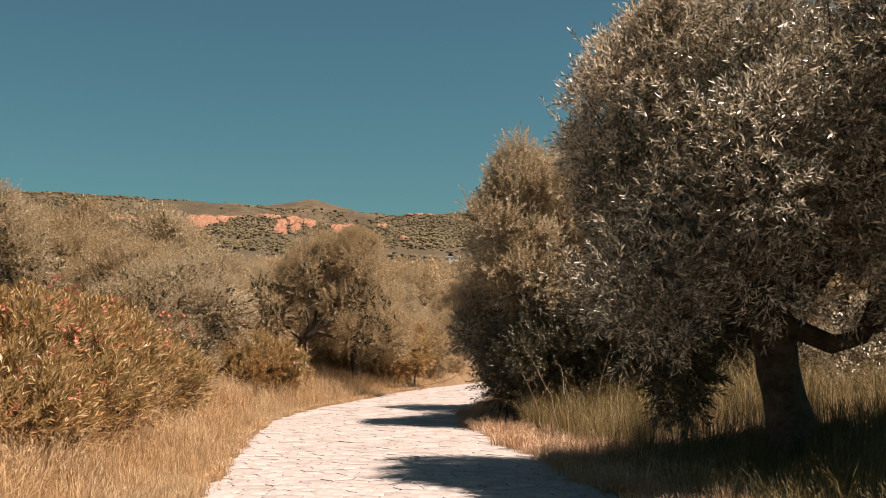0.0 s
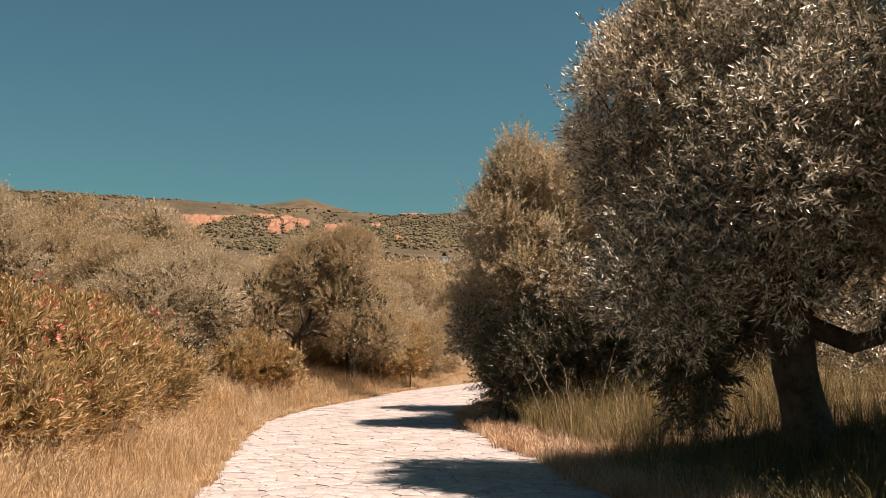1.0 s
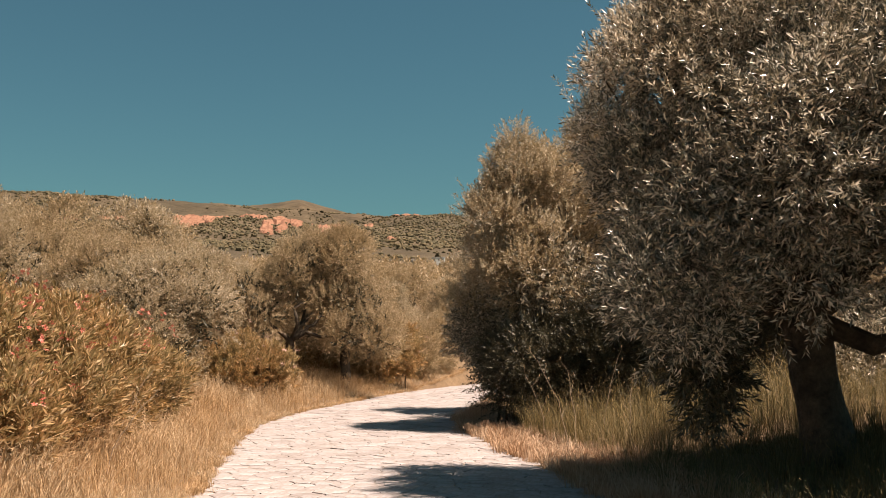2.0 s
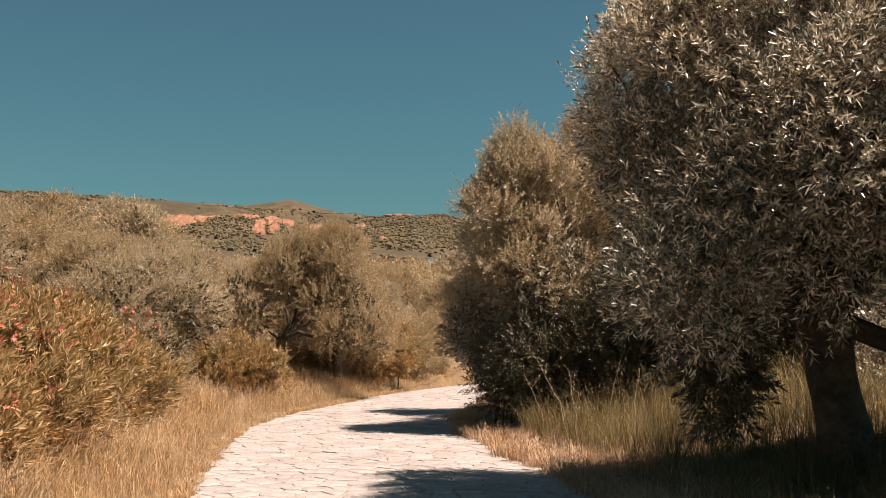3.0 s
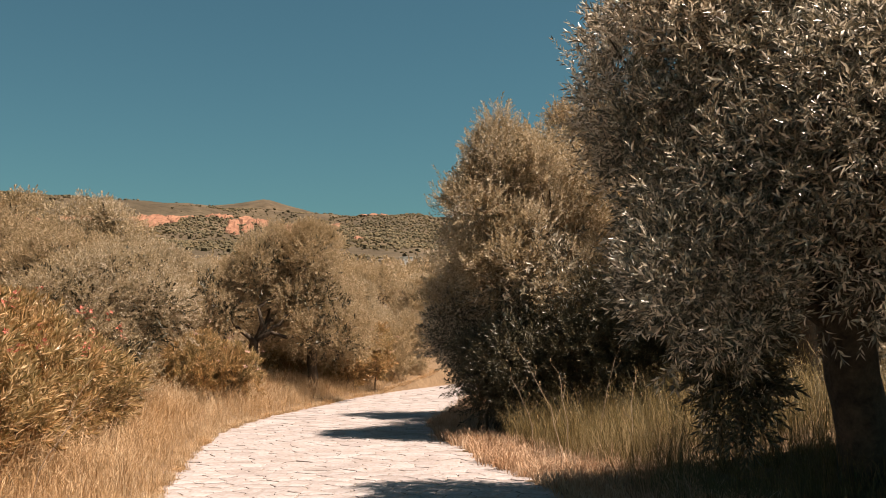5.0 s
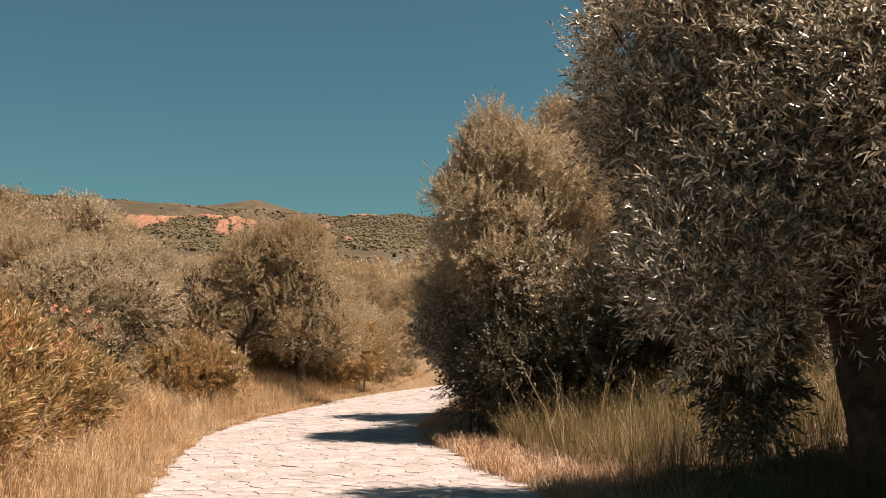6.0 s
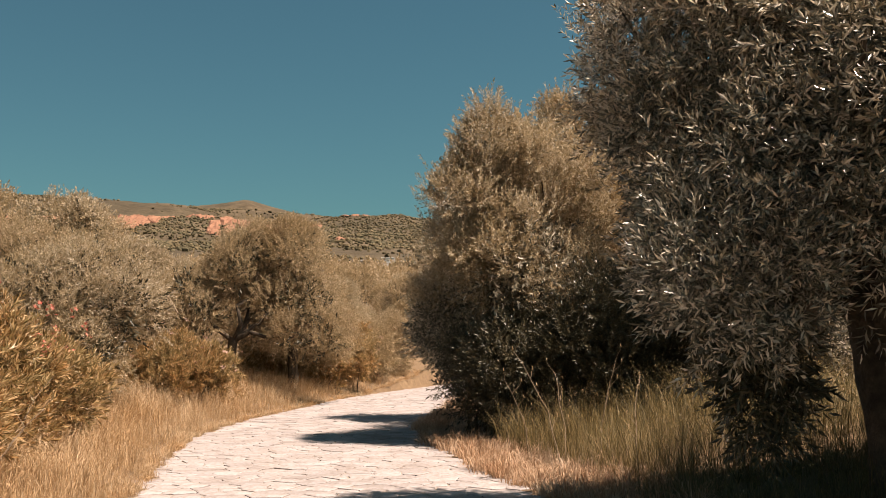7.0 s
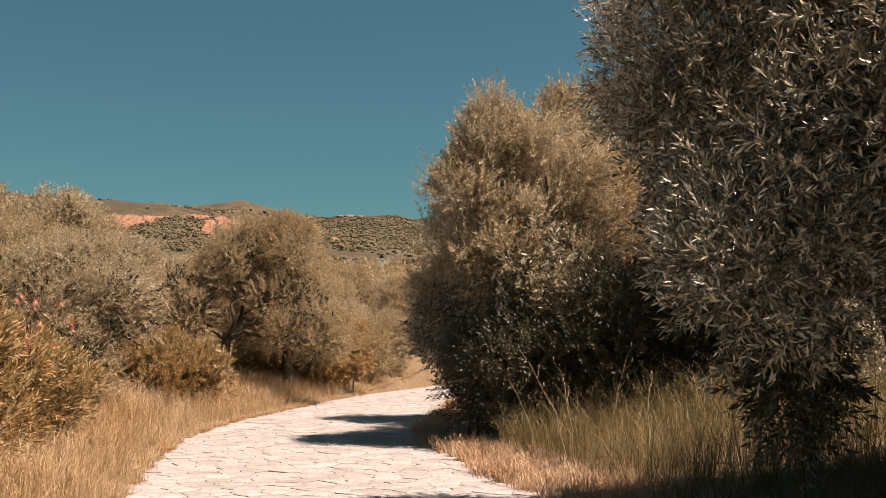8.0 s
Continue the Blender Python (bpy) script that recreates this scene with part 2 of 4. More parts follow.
RIDGE_E = np.array([5.0, 7.0, 7.85, 7.95, 8.06, 7.94, 7.86, 7.84, 7.68, 7.54, 7.46, 7.53, 7.44, 7.3, 7.0, 6.0, 4.5])


def smooth(a, b, x):
    t = np.clip((x - a) / (b - a), 0, 1)
    return t * t * (3 - 2 * t)


def land(x, y):
    """Height of the ground (arrays)."""
    x, y = np.asarray(x, float), np.asarray(y, float)
    d = np.hypot(x, y) + 1e-6
    a = np.arctan2(x, y)
    ridge = np.interp(a, RIDGE_A, RIDGE_E)
    near = np.interp(d, FAR_D[:11], FAR_E)
    k = ridge / 7.75
    e = np.where(d < 500, near, near * (1 + (k - 1) * smooth(500, 1150, d)))
    z = np.tan(np.radians(e)) * d
    top = np.tan(np.radians(ridge)) * 1400 + 4
    z1150 = np.tan(np.radians(7.05 * k)) * 1150
    z = np.where(d > 1150, z1150 + (top - z1150) * smooth(1150, 1420, d) - 25 * smooth(1450, 2200, d), z)
    for at, el, fall_l, fall_r, dist, wide in ((-9.55, 8.22, 0.15, 0.25, 2500, 4.0), (-24.5, 8.2, 0.10, 0.13, 4000, 4.0), (-17.7, 8.16, 0.12, 0.12, 3700, 1.8)):
        off = np.degrees(a) - at
        e = el - np.where(off < 0, fall_l, fall_r) * (np.sqrt(off ** 2 + 0.06) - 0.2) - 2.0 * smooth(wide * 0.7, wide * 1.6, np.abs(off))
        hill = np.tan(np.radians(e)) * dist * np.exp(-(((d - dist) / 400) ** 2))
        z = np.where(d > 1600, np.maximum(z, hill), z)
    front = smooth(-0.2, 0.75, np.cos(a))
    z = z * front
    left, right = edge_left(y), edge_right(y)
    side_l = np.clip(left - x, 0, None)
    side_r = np.clip(x - right, 0, None)
    rise = 0.40 * smooth(0.0, 4.0, side_l) + 0.42 * smooth(0.0, 3.2, side_r)
    rise = rise * (1 - smooth(25, 60, d))
    on = (side_l <= 0) & (side_r <= 0)
    fade = 1 - smooth(24, 34, y)
    z = np.where(d < 60, z * (1 - (1 - smooth(0, 2.0, np.maximum(side_l, side_r))) * fade), z)
    return np.where(on & (y < 34), -0.03, z + rise)


def relief(p):
    """Folds and gullies of the far hills."""
    r = np.hypot(p[:, 0], p[:, 1])
    far = smooth(450, 900, r) * (1 - smooth(1380, 1480, r) * 0.7)
    return far * (9 * lumps(p, 0.006, 3) + 4 * lumps(p, 0.018, 5) + 1.5 * lumps(p, 0.05, 8)) - far * 10 * np.abs(lumps(p, 0.010, 11)) * smooth(700, 1000, r)


def build_ground():
    front = np.radians(np.arange(-33, 33.01, 0.33))
    rest = np.radians(np.arange(39, 322, 5.0))
    ang = np.concatenate([front, rest])
    rad = np.concatenate([np.arange(0.4, 34, 0.3), np.geomspace(34.5, 480, 46), np.arange(500, 1500, 16), np.geomspace(1520, 4800, 34)])
    A, R = np.meshgrid(ang, rad)
    X, Y = R * np.sin(A), R * np.cos(A)
    Z = land(X, Y)
    p = np.stack([X.ravel(), Y.ravel(), 0 * X.ravel()], 1)
    r = R.ravel()
    Z = Z.ravel()
    off = smooth(0.02, 0.4, np.maximum(edge_left(p[:, 1]) - p[:, 0], p[:, 0] - edge_right(p[:, 1])))
    Z = Z + off * 0.05 * lumps(p, 0.9) * (r < 60)
    Z = Z + relief(p)
    Z = Z + smooth(1500, 2300, r) * 8 * lumps(p, 0.004, 2)
    nr, na = R.shape
    i, j = np.meshgrid(np.arange(nr - 1), np.arange(na), indexing="ij")
    j2 = (j + 1) % na
    f = np.stack([i * na + j, i * na + j2, (i + 1) * na + j2, (i + 1) * na + j], -1).reshape(-1, 4)
    v = np.stack([p[:, 0], p[:, 1], Z], 1)
    idx = (r[f[:, 0]] > 300).astype(int)
    me = mesh("ground", v, f, M_SOIL, M_HILL, smooth=True, index=idx)
    ob = new("ground", me)
    return tagged(ob, "dry tan earth rising to scrub-covered hills", "ground", kind="structure")


ground = build_ground()


def ground_z(x, y):
    return float(land(np.array([x]), np.array([y]))[0])


# ---- plants ----
OLIVE_SPRIGS = [leaf_sprig(14, 0.17, 0.056, 0.0135, 0.95) for _ in range(6)]
OLIVE_SPRIGS_MID = [leaf_sprig(16, 0.23, 0.052, 0.0150, 0.95) for _ in range(5)]
OLIVE_SPRIGS_FAR = [leaf_sprig(12, 0.24, 0.075, 0.026, 0.95) for _ in range(4)]
OLIVE_SPRIGS_DISTANT = [leaf_sprig(14, 0.34, 0.075, 0.025, 0.95) for _ in range(4)]
OLIVE_SPRIGS_COARSE = [leaf_sprig(12, 0.50, 0.15, 0.055, 0.95) for _ in range(4)]
OLIVE_SPRIGS_WOODS = [leaf_sprig(7, 0.42, 0.24, 0.10, 0.95) for _ in range(4)]
OLEANDER_SPRIGS = [leaf_sprig(16, 0.17, 0.080, 0.0165, 0.78, 2) for _ in range(5)]


def lobe_points(lobes, count, inner=0.35, gap=0.5, gap_scale=1.6, seed=0.0):
    """Places and outward ways in the outer part of a cloud of ellipsoids (x, y, z, rx, ry, rz), with holes."""
    lobes = np.asarray(lobes, float)
    weight = (lobes[:, 3] * lobes[:, 4] * lobes[:, 5]) ** 0.7
    out_p, out_d, need = [], [], count
    while need > 0:
        k = rng.choice(len(lobes), need * 2, p=weight / weight.sum())
        u = unit(rng.normal(0, 1, (need * 2, 3)))
        shell = rng.random(need * 2) < 1 - inner
        r = np.where(shell, rng.uniform(0.82, 1.06, need * 2), rng.uniform(0.25, 0.85, need * 2))
        p = lobes[k, :3] + u * lobes[k, 3:] * r[:, None]
        d = unit(u / lobes[k, 3:])
        keep = np.ones(len(p), bool)
        for q, lobe in enumerate(lobes):
            inside = (((p - lobe[:3]) / lobe[3:]) ** 2).sum(1) < 0.55
            keep &= ~(inside & (k != q) & (rng.random(len(p)) > inner))
        g = lumps(p, gap_scale, 4.0 + seed)
        keep &= g > -gap + 0.25 * rng.normal(0, 1, len(p)) * 0.5
        p, d = p[keep][:need], d[keep][:need]
        out_p.append(p)
        out_d.append(d)
        need -= len(p)
    return np.concatenate(out_p), np.concatenate(out_d)


def crown(lobes, count, sprigs, size=(0.8, 1.25), up=0.45, inner=0.35, gap=0.5, gap_scale=1.6, seed=0.0, whips=0, clump=0.0, clump_of=30):
    if clump:
        many = max(8, count // clump_of)
        c, o = lobe_points(lobes, many, inner, gap, gap_scale, seed)
        r = clump * rng.uniform(0.6, 1.35, (many, 1)) * np.array([1.0, 1.0, 1.15])
        k = rng.integers(0, many, count)
        u = unit(rng.normal(0, 1, (count, 3)) + 0.75 * o[k] + np.array([0, 0, 0.35]))
        p = c[k] - o[k] * r[k] * 0.5 + u * r[k] * rng.uniform(0.75, 1.05, (count, 1))
        d = unit(u + np.array([0, 0, up]) + rng.normal(0, 0.6, u.shape))
    else:
        p, d = lobe_points(lobes, count, inner, gap, gap_scale, seed)
        d = unit(d + np.array([0, 0, up]) + rng.normal(0, 0.45, d.shape))
    s = rng.uniform(*size, len(p))
    if whips:
        wp, wd = lobe_points(lobes, whips, 0.0, gap, gap_scale, seed)
        keep = wd[:, 2] > -0.1
        wp, wd = wp[keep], unit(wd[keep] * 0.7 + np.array([0, 0, 0.9]))
        steps = [(wp + wd * (0.10 + 0.14 * i), unit(wd + rng.normal(0, 0.15, wd.shape))) for i in range(2)]
        p = np.concatenate([p] + [q for q, _ in steps])
        d = np.concatenate([d] + [q for _, q in steps])
        s = np.concatenate([s] + [np.full(len(wp), 0.9 - 0.15 * i) for i in range(2)])
    return scatter(sprigs, p, frames_along(d, rng.uniform(0, 6.28, len(p))), s)


def trunk_and_limbs(base, fork, lobes, radius, sides=12, twigs=2, flare=1.35):
    """A gnarled trunk, then crooked limbs that taper out into the lobes of the crown."""
    base, fork = np.asarray(base, float), np.asarray(fork, float)
    pts = wander(base - [0, 0, 0.15], fork, 9, radius * 0.045)
    rad = radius * np.interp(np.linspace(0, 1, 9), [0, 0.15, 0.5, 1], [flare, 1.12, 0.92, 0.95])
    trunk = tube(pts, rad, sides, 0.045)
    limbs = []
    for lobe in lobes:
        c = np.array(lobe[:3])
        tip = c + np.array([0, 0, 0.25 * lobe[5]])
        line = wander(fork - [0, 0, radius * 0.6], tip, 9, 0.05 * np.linalg.norm(tip - fork))
        one = [tube(line, radius * np.linspace(0.55, 0.07, 9), 7, 0.06)]
        for _ in range(twigs):
            s = line[rng.integers(3, 8)]
            e = c + unit(rng.normal(0, 1, 3)) * np.array(lobe[3:]) * 0.85
            one.append(tube(wander(s, e, 6, 0.05), radius * np.linspace(0.20, 0.03, 6), 5))
        limbs.append(join(one))
    return trunk, limbs


def tree(name, label, base, fork, lobes, radius, leaves, leaf_mat, group="", twigs=2, sides=12, category="olive tree", bare=()):
    """A tree as one thing: trunk, limbs, crown. Arrays are in the world and are laid about the tree's foot."""
    foot = np.array([base[0], base[1], base[2]])
    ob = thing(name, label, category, group, at=tuple(foot))
    t, l = trunk_and_limbs(base, fork, [q for k, q in enumerate(lobes) if k not in bare], radius, sides, twigs)
    part("trunk", mesh("trunk", t[0] - foot, t[1], M_BARK, smooth=True), ob)
    for v, f in l:
        part("limb", mesh("limb", v - foot, f, M_BARK, smooth=True), ob)
    part("crown", mesh("crown", leaves[0] - foot, leaves[1], leaf_mat), ob)
    return ob


# the old olive tree by the path
LOBES_NEAR = [(2.65, 7.04, 3.0, 1.10, 1.21, 1.02), (1.58, 7.25, 2.8, 0.66, 0.75, 0.82), (1.58, 6.95, 1.95, 0.58, 0.68, 0.6), (2.06, 6.0, 2.13, 0.69, 0.56, 0.74), (2.97, 6.0, 2.39, 0.82, 0.65, 0.82),
              (3.75, 6.86, 2.65, 1.04, 1.21, 1.12), (3.75, 6.26, 1.83, 0.74, 0.69, 0.43), (2.54, 7.81, 2.39, 1.04, 0.78, 0.78), (2.05, 6.95, 3.2, 0.62, 0.65, 0.75), (1.41, 6.26, 1.39, 0.36, 0.43, 0.35),
              (2.06, 6.17, 1.48, 0.48, 0.48, 0.29), (2.67, 6.08, 1.7, 0.56, 0.48, 0.33), (3.4, 6.26, 1.52, 0.52, 0.48, 0.26), (3.25, 6.3, 1.4, 0.42, 0.45, 0.28), (3.85, 6.8, 1.35, 0.5, 0.5, 0.35), (1.62, 6.6, 0.82, 0.17, 0.2, 0.3),
              # the last two lobes, out of view, are added to shade the crown
              (1.68, 8.0, 2.95, 0.68, 0.7, 0.8), (4.3, 6.6, 3.9, 1.0, 1.1, 0.8), (3.4, 5.9, 3.3, 0.55, 0.5, 0.5)]
NEAR_LIT = [LOBES_NEAR[k] for k in (0, 2, 3, 4, 9)]
NEAR_LOW = [LOBES_NEAR[k] for k in (2, 3, 4, 6, 10, 11, 12, 13, 14, 15)]
NEAR_CORE = [(a, b, c - 0.1, p * 0.7, q * 0.7, r * 0.7) for a, b, c, p, q, r in [LOBES_NEAR[0]] + LOBES_NEAR[2:8]]
near_leaves = join([crown(NEAR_LIT, 7600, OLIVE_SPRIGS, (0.75, 1.1), 0.3, 0.1, 0.04, 1.6, 0.0, 60, 0.24, 44),
                    crown(NEAR_LOW, 2600, OLIVE_SPRIGS, (0.8, 1.15), 0.0, 0.15, 0.2, 1.7, 1.0, 0, 0.24, 50),
                    crown([LOBES_NEAR[k] for k in (5, 7, 17, 18)], 3600, OLIVE_SPRIGS, (1.2, 1.7), 0.3, 0.3, 0.6),
                    crown(NEAR_CORE, 4600, OLIVE_SPRIGS, (1.0, 1.35), 0.2, 0.6, 0.9)])
old_olive = tree("olive_tree", "old olive tree with a dark gnarled trunk and dense silvery-brown crown", (2.61, 7.1, ground_z(2.61, 7.1)), (2.42, 7.05, 1.34), LOBES_NEAR, 0.172, near_leaves, M_OLIVE,
                 "olive trees by the path", 4, 16, bare=(9, 10, 11, 12, 13, 14, 15, 18))
# paler leaves on these lobes paint the sunlit side of the crown
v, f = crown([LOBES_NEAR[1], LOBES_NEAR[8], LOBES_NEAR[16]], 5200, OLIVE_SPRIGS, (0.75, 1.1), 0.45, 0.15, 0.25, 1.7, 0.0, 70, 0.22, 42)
part("windward_foliage", mesh("windward_foliage", v - np.array(old_olive.location), f, M_OLIVE_BRIGHT), old_olive, "pale leaves, sunlight on the crown's side put into their colour")
# the shoot takes the dark leaf, which puts the crown's shade into its colour
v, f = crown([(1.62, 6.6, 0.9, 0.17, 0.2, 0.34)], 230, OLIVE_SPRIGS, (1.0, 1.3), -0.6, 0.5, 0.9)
part("hanging_shoot", mesh("hanging_shoot", v - np.array(old_olive.location), f, M_DARK), old_olive, "low-hanging leafy shoot, shade put into its dark colour")

# its neighbour beside the path, out of view, added to shade it
LOBES_BESIDE = [(3.85, 5.65, 3.35, 0.75, 0.8, 0.65), (4.9, 4.7, 3.0, 1.0, 1.1, 0.9), (5.7, 5.6, 3.3, 1.1, 1.2, 1.0)]
tree("olive_tree", "old olive tree, unseen, added to shade its neighbour beside the path", (5.4, 4.4, ground_z(5.4, 4.4)), (5.35, 4.4, 1.4), LOBES_BESIDE, 0.2,
     crown(LOBES_BESIDE, 2200, OLIVE_SPRIGS_FAR, (1.5, 2.2), 0.3, 0.5, 0.8), M_OLIVE, "olive trees by the path", 2, 12)

# the olives further along the same verge
LOBES_B = [(0.70, 13.3, 3.70, 0.20, 0.22, 0.34), (0.72, 13.4, 3.25, 0.40, 0.42, 0.46), (0.55, 13.5, 2.65, 0.60, 0.65, 0.62), (1.35, 13.6, 2.85, 0.70, 0.75, 0.80), (0.35, 13.9, 2.0, 0.55, 0.7, 0.55), (1.15, 13.1, 2.0, 0.85, 0.65, 0.6),
           (0.35, 14.2, 1.35, 0.55, 0.6, 0.5), (1.0, 13.9, 1.2, 0.8, 0.6, 0.6)]
slender = tree("olive_tree", "tall slender olive tree with a pale silvery crown", (1.2, 13.9, 0.2), (1.1, 13.8, 1.0), LOBES_B, 0.14,
               join([crown(LOBES_B[1:6], 8000, OLIVE_SPRIGS_MID, (0.7, 1.05), 0.7, 0.12, 0.2, 2.0, 2.0, 90, 0.17, 44), crown(LOBES_B[:2], 1000, OLIVE_SPRIGS_MID, (0.6, 0.95), 0.9, 0.4, 0.6)]),
               M_OLIVE_PALE, "olive trees by the path", bare=(0,))
# the lower lobes get a darker leaf, so their shade is in the colour
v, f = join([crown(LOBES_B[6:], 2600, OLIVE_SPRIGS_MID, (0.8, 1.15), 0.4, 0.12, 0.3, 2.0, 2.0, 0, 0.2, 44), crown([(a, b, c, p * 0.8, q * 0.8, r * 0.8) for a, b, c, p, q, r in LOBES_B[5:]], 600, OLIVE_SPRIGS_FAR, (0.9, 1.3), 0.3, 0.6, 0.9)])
part("lower_foliage", mesh("lower_foliage", v - np.array(slender.location), f, M_OLIVE), slender, "dark green leaves, the lower crown's shade put into their colour")
LOBES_C = [(1.75, 15.2, 3.75, 0.55, 0.7, 0.72), (2.6, 15.3, 3.6, 0.8, 0.8, 0.9), (1.75, 14.6, 2.7, 0.9, 0.8, 0.8), (2.8, 14.6, 2.6, 0.9, 0.8, 0.9), (2.2, 14.2, 1.9, 1.0, 0.7, 0.6), (3.3, 14.6, 1.8, 1.0, 0.8, 0.8)]
tree("olive_tree", "broad olive tree with a brownish sunlit crown", (2.4, 15.4, 0.35), (2.4, 15.3, 1.3), LOBES_C, 0.17,
     join([crown(LOBES_C, 8000, OLIVE_SPRIGS_MID, (0.8, 1.1), 0.7, 0.12, 0.3, 2.0, 3.0, 80, 0.26, 60), crown([(a, b, c, p * 0.8, q * 0.8, r * 0.8) for a, b, c, p, q, r in LOBES_C], 650, OLIVE_SPRIGS_FAR, (0.9, 1.3), 0.3, 0.6, 0.9)]), M_OLIVE_BROWN, "olive trees by the path")
# the bright leaf ramp on this tree carries its white glints as colour
LOBES_D = [(0.80, 17.4, 3.1, 0.62, 0.7, 0.7), (0.45, 17.1, 2.2, 0.58, 0.7, 0.7), (1.1, 16.8, 2.2, 0.9, 0.9, 0.9), (0.35, 17.2, 1.4, 0.52, 0.7, 0.5), (1.3, 17.4, 2.9, 0.7, 0.7, 0.6), (0.8, 17.1, 1.2, 0.7, 0.7, 0.6)]
tree("olive_tree", "low dark olive tree by the path, leaves coloured with white glints", (0.95, 17.2, 0.12), (0.9, 17.1, 0.8), LOBES_D, 0.13,
     join([crown(LOBES_D, 6000, OLIVE_SPRIGS_MID, (0.8, 1.15), 0.4, 0.12, 0.3, 2.0, 5.0, 60, 0.22, 50), crown([(a, b, c, p * 0.8, q * 0.8, r * 0.8) for a, b, c, p, q, r in LOBES_D], 350, OLIVE_SPRIGS_FAR, (0.9, 1.3), 0.3, 0.6, 0.9)]), M_OLIVE_BRIGHT, "olive trees by the path")
# an olive all but hidden behind the old one, added to shade the bushes
LOBES_E = [(3.7, 11.9, 3.0, 0.9, 0.9, 0.8), (4.5, 12.3, 3.2, 1.0, 1.0, 0.9), (3.4, 12.6, 3.3, 0.9, 0.8, 0.8)]
tree("olive_tree", "dense olive tree added for shade, nearly hidden behind its older neighbour", (4.1, 12.4, ground_z(4.1, 12.4)), (4.0, 12.3, 1.6), LOBES_E, 0.16,
     crown(LOBES_E, 1700, OLIVE_SPRIGS_FAR, (1.2, 1.7), 0.4, 0.5, 0.8), M_OLIVE, "olive trees by the path", 2, 10)


def bush(name, label, category, lobes, count, sprigs, mat, stems, up=0.7, size=(0.8, 1.2), blossoms=None, gap=0.3, group=""):
    """A bush as one thing: stems, foliage and, where it flowers, each cluster of blossom."""
    c = np.mean(np.asarray(lobes)[:, :2], axis=0)
    foot = np.array([c[0], c[1], ground_z(*c)])
    ob = thing(name, label, category, group, at=tuple(foot))
    lines = []
    for _ in range(stems):
        lobe = lobes[rng.integers(0, len(lobes))]
        a = np.array([lobe[0] + rng.normal(0, 0.3) * lobe[3], lobe[1] + rng.normal(0, 0.3) * lobe[4], 0.0])
        a[2] = ground_z(a[0], a[1]) - 0.08
        e = np.array(lobe[:3]) + unit(rng.normal(0, 1, 3) + [0, 0, 1]) * np.array(lobe[3:]) * 0.8
        lines.append(tube(wander(a, e, 6, 0.04), np.linspace(0.018, 0.005, 6), 5))
    for v, f in lines:
        part("stem", mesh("stem", v - foot, f, M_BARK, smooth=True), ob)
    f = join([crown(lobes, count, sprigs, size, up, 0.2, gap, 1.8, lobes[0][1], 0, 0.16, 18), crown([(a, b, c, p * 0.75, q * 0.75, r * 0.75) for a, b, c, p, q, r in lobes], count // 4, sprigs, size, up, 0.6, 0.9)])
    part("foliage", mesh("foliage", f[0] - foot, f[1], mat), ob)
    if blossoms:
        me_list, n = blossoms
        p, d = lobe_points(lobes, n * 3, 0.0, 0.6)
        sel = [i for i in range(len(p)) if d[i, 2] > -0.1][:n]
        for i in sel:
            b = part("blossom", me_list[rng.integers(0, len(me_list))], ob)
            q = Vector(p[i] + d[i] * 0.2 + np.array([0, 0, 0.1]) - foot)
            b.matrix_basis = Matrix.Translation(q) @ Euler((rng.uniform(-0.7, 0.7), rng.uniform(-0.7, 0.7), rng.uniform(0, 6))).to_matrix().to_4x4() @ Matrix.Scale(rng.uniform(0.6, 1.1), 4)
    return ob


def blossom_mesh(mat):
    """A small cluster of five-petalled flowers."""
    vs, fs = [], []
    for _ in range(4):
        c = rng.normal(0, 0.028, 3)
        tilt = Euler((rng.uniform(-0.8, 0.8), rng.uniform(-0.8, 0.8), rng.uniform(0, 6))).to_matrix()
        for k in range(5):
            a = k * 1.2566
            pts = [(0, 0, 0), (0.014 * math.cos(a - 0.5), 0.014 * math.sin(a - 0.5), 0.006), (0.024 * math.cos(a), 0.024 * math.sin(a), 0.004), (0.014 * math.cos(a + 0.5), 0.014 * math.sin(a + 0.5), 0.006)]
            n = len(vs)
            vs += [np.array(tilt @ Vector(p)) + c for p in pts]
            fs += [(n, n + 1, n + 2), (n, n + 2, n + 3)]
    return mesh("blossom", vs, fs, mat)


RED = [blossom_mesh(M_FLOWER) for _ in range(3)]
PINK = [blossom_mesh(M_FLOWER_PALE) for _ in range(2)]

# the oleander hedge on the far verge of the path
bush("oleander_bush", "large oleander bush with red-pink blossom and yellowing leaves", "oleander",
     [(-3.6, 6.6, 0.85, 0.65, 0.8, 0.48), (-3.8, 7.7, 0.88, 0.75, 0.8, 0.54), (-3.8, 8.9, 0.90, 0.72, 0.8, 0.52), (-4.7, 7.4, 0.95, 0.8, 1.0, 0.55), (-3.1, 6.2, 0.55, 0.42, 0.7, 0.36), (-3.15, 7.5, 0.58, 0.42, 0.7, 0.36), (-3.3, 8.8, 0.58, 0.42, 0.7, 0.36)], 9500, OLEANDER_SPRIGS, M_OLEANDER, 40, 1.0, (0.72, 1.05), (RED, 120), 0.22, group="oleanders")
bush("oleander_bush", "rounded oleander bush with scattered red blossom", "oleander",
     [(-3.95, 10.0, 0.85, 0.7, 0.7, 0.52), (-3.7, 11.0, 0.72, 0.58, 0.7, 0.46), (-4.6, 10.3, 0.9, 0.8, 0.9, 0.55)], 4600, OLEANDER_SPRIGS, M_OLEANDER, 30, 1.0, (0.72, 1.05), (RED, 70), 0.22, group="oleanders")
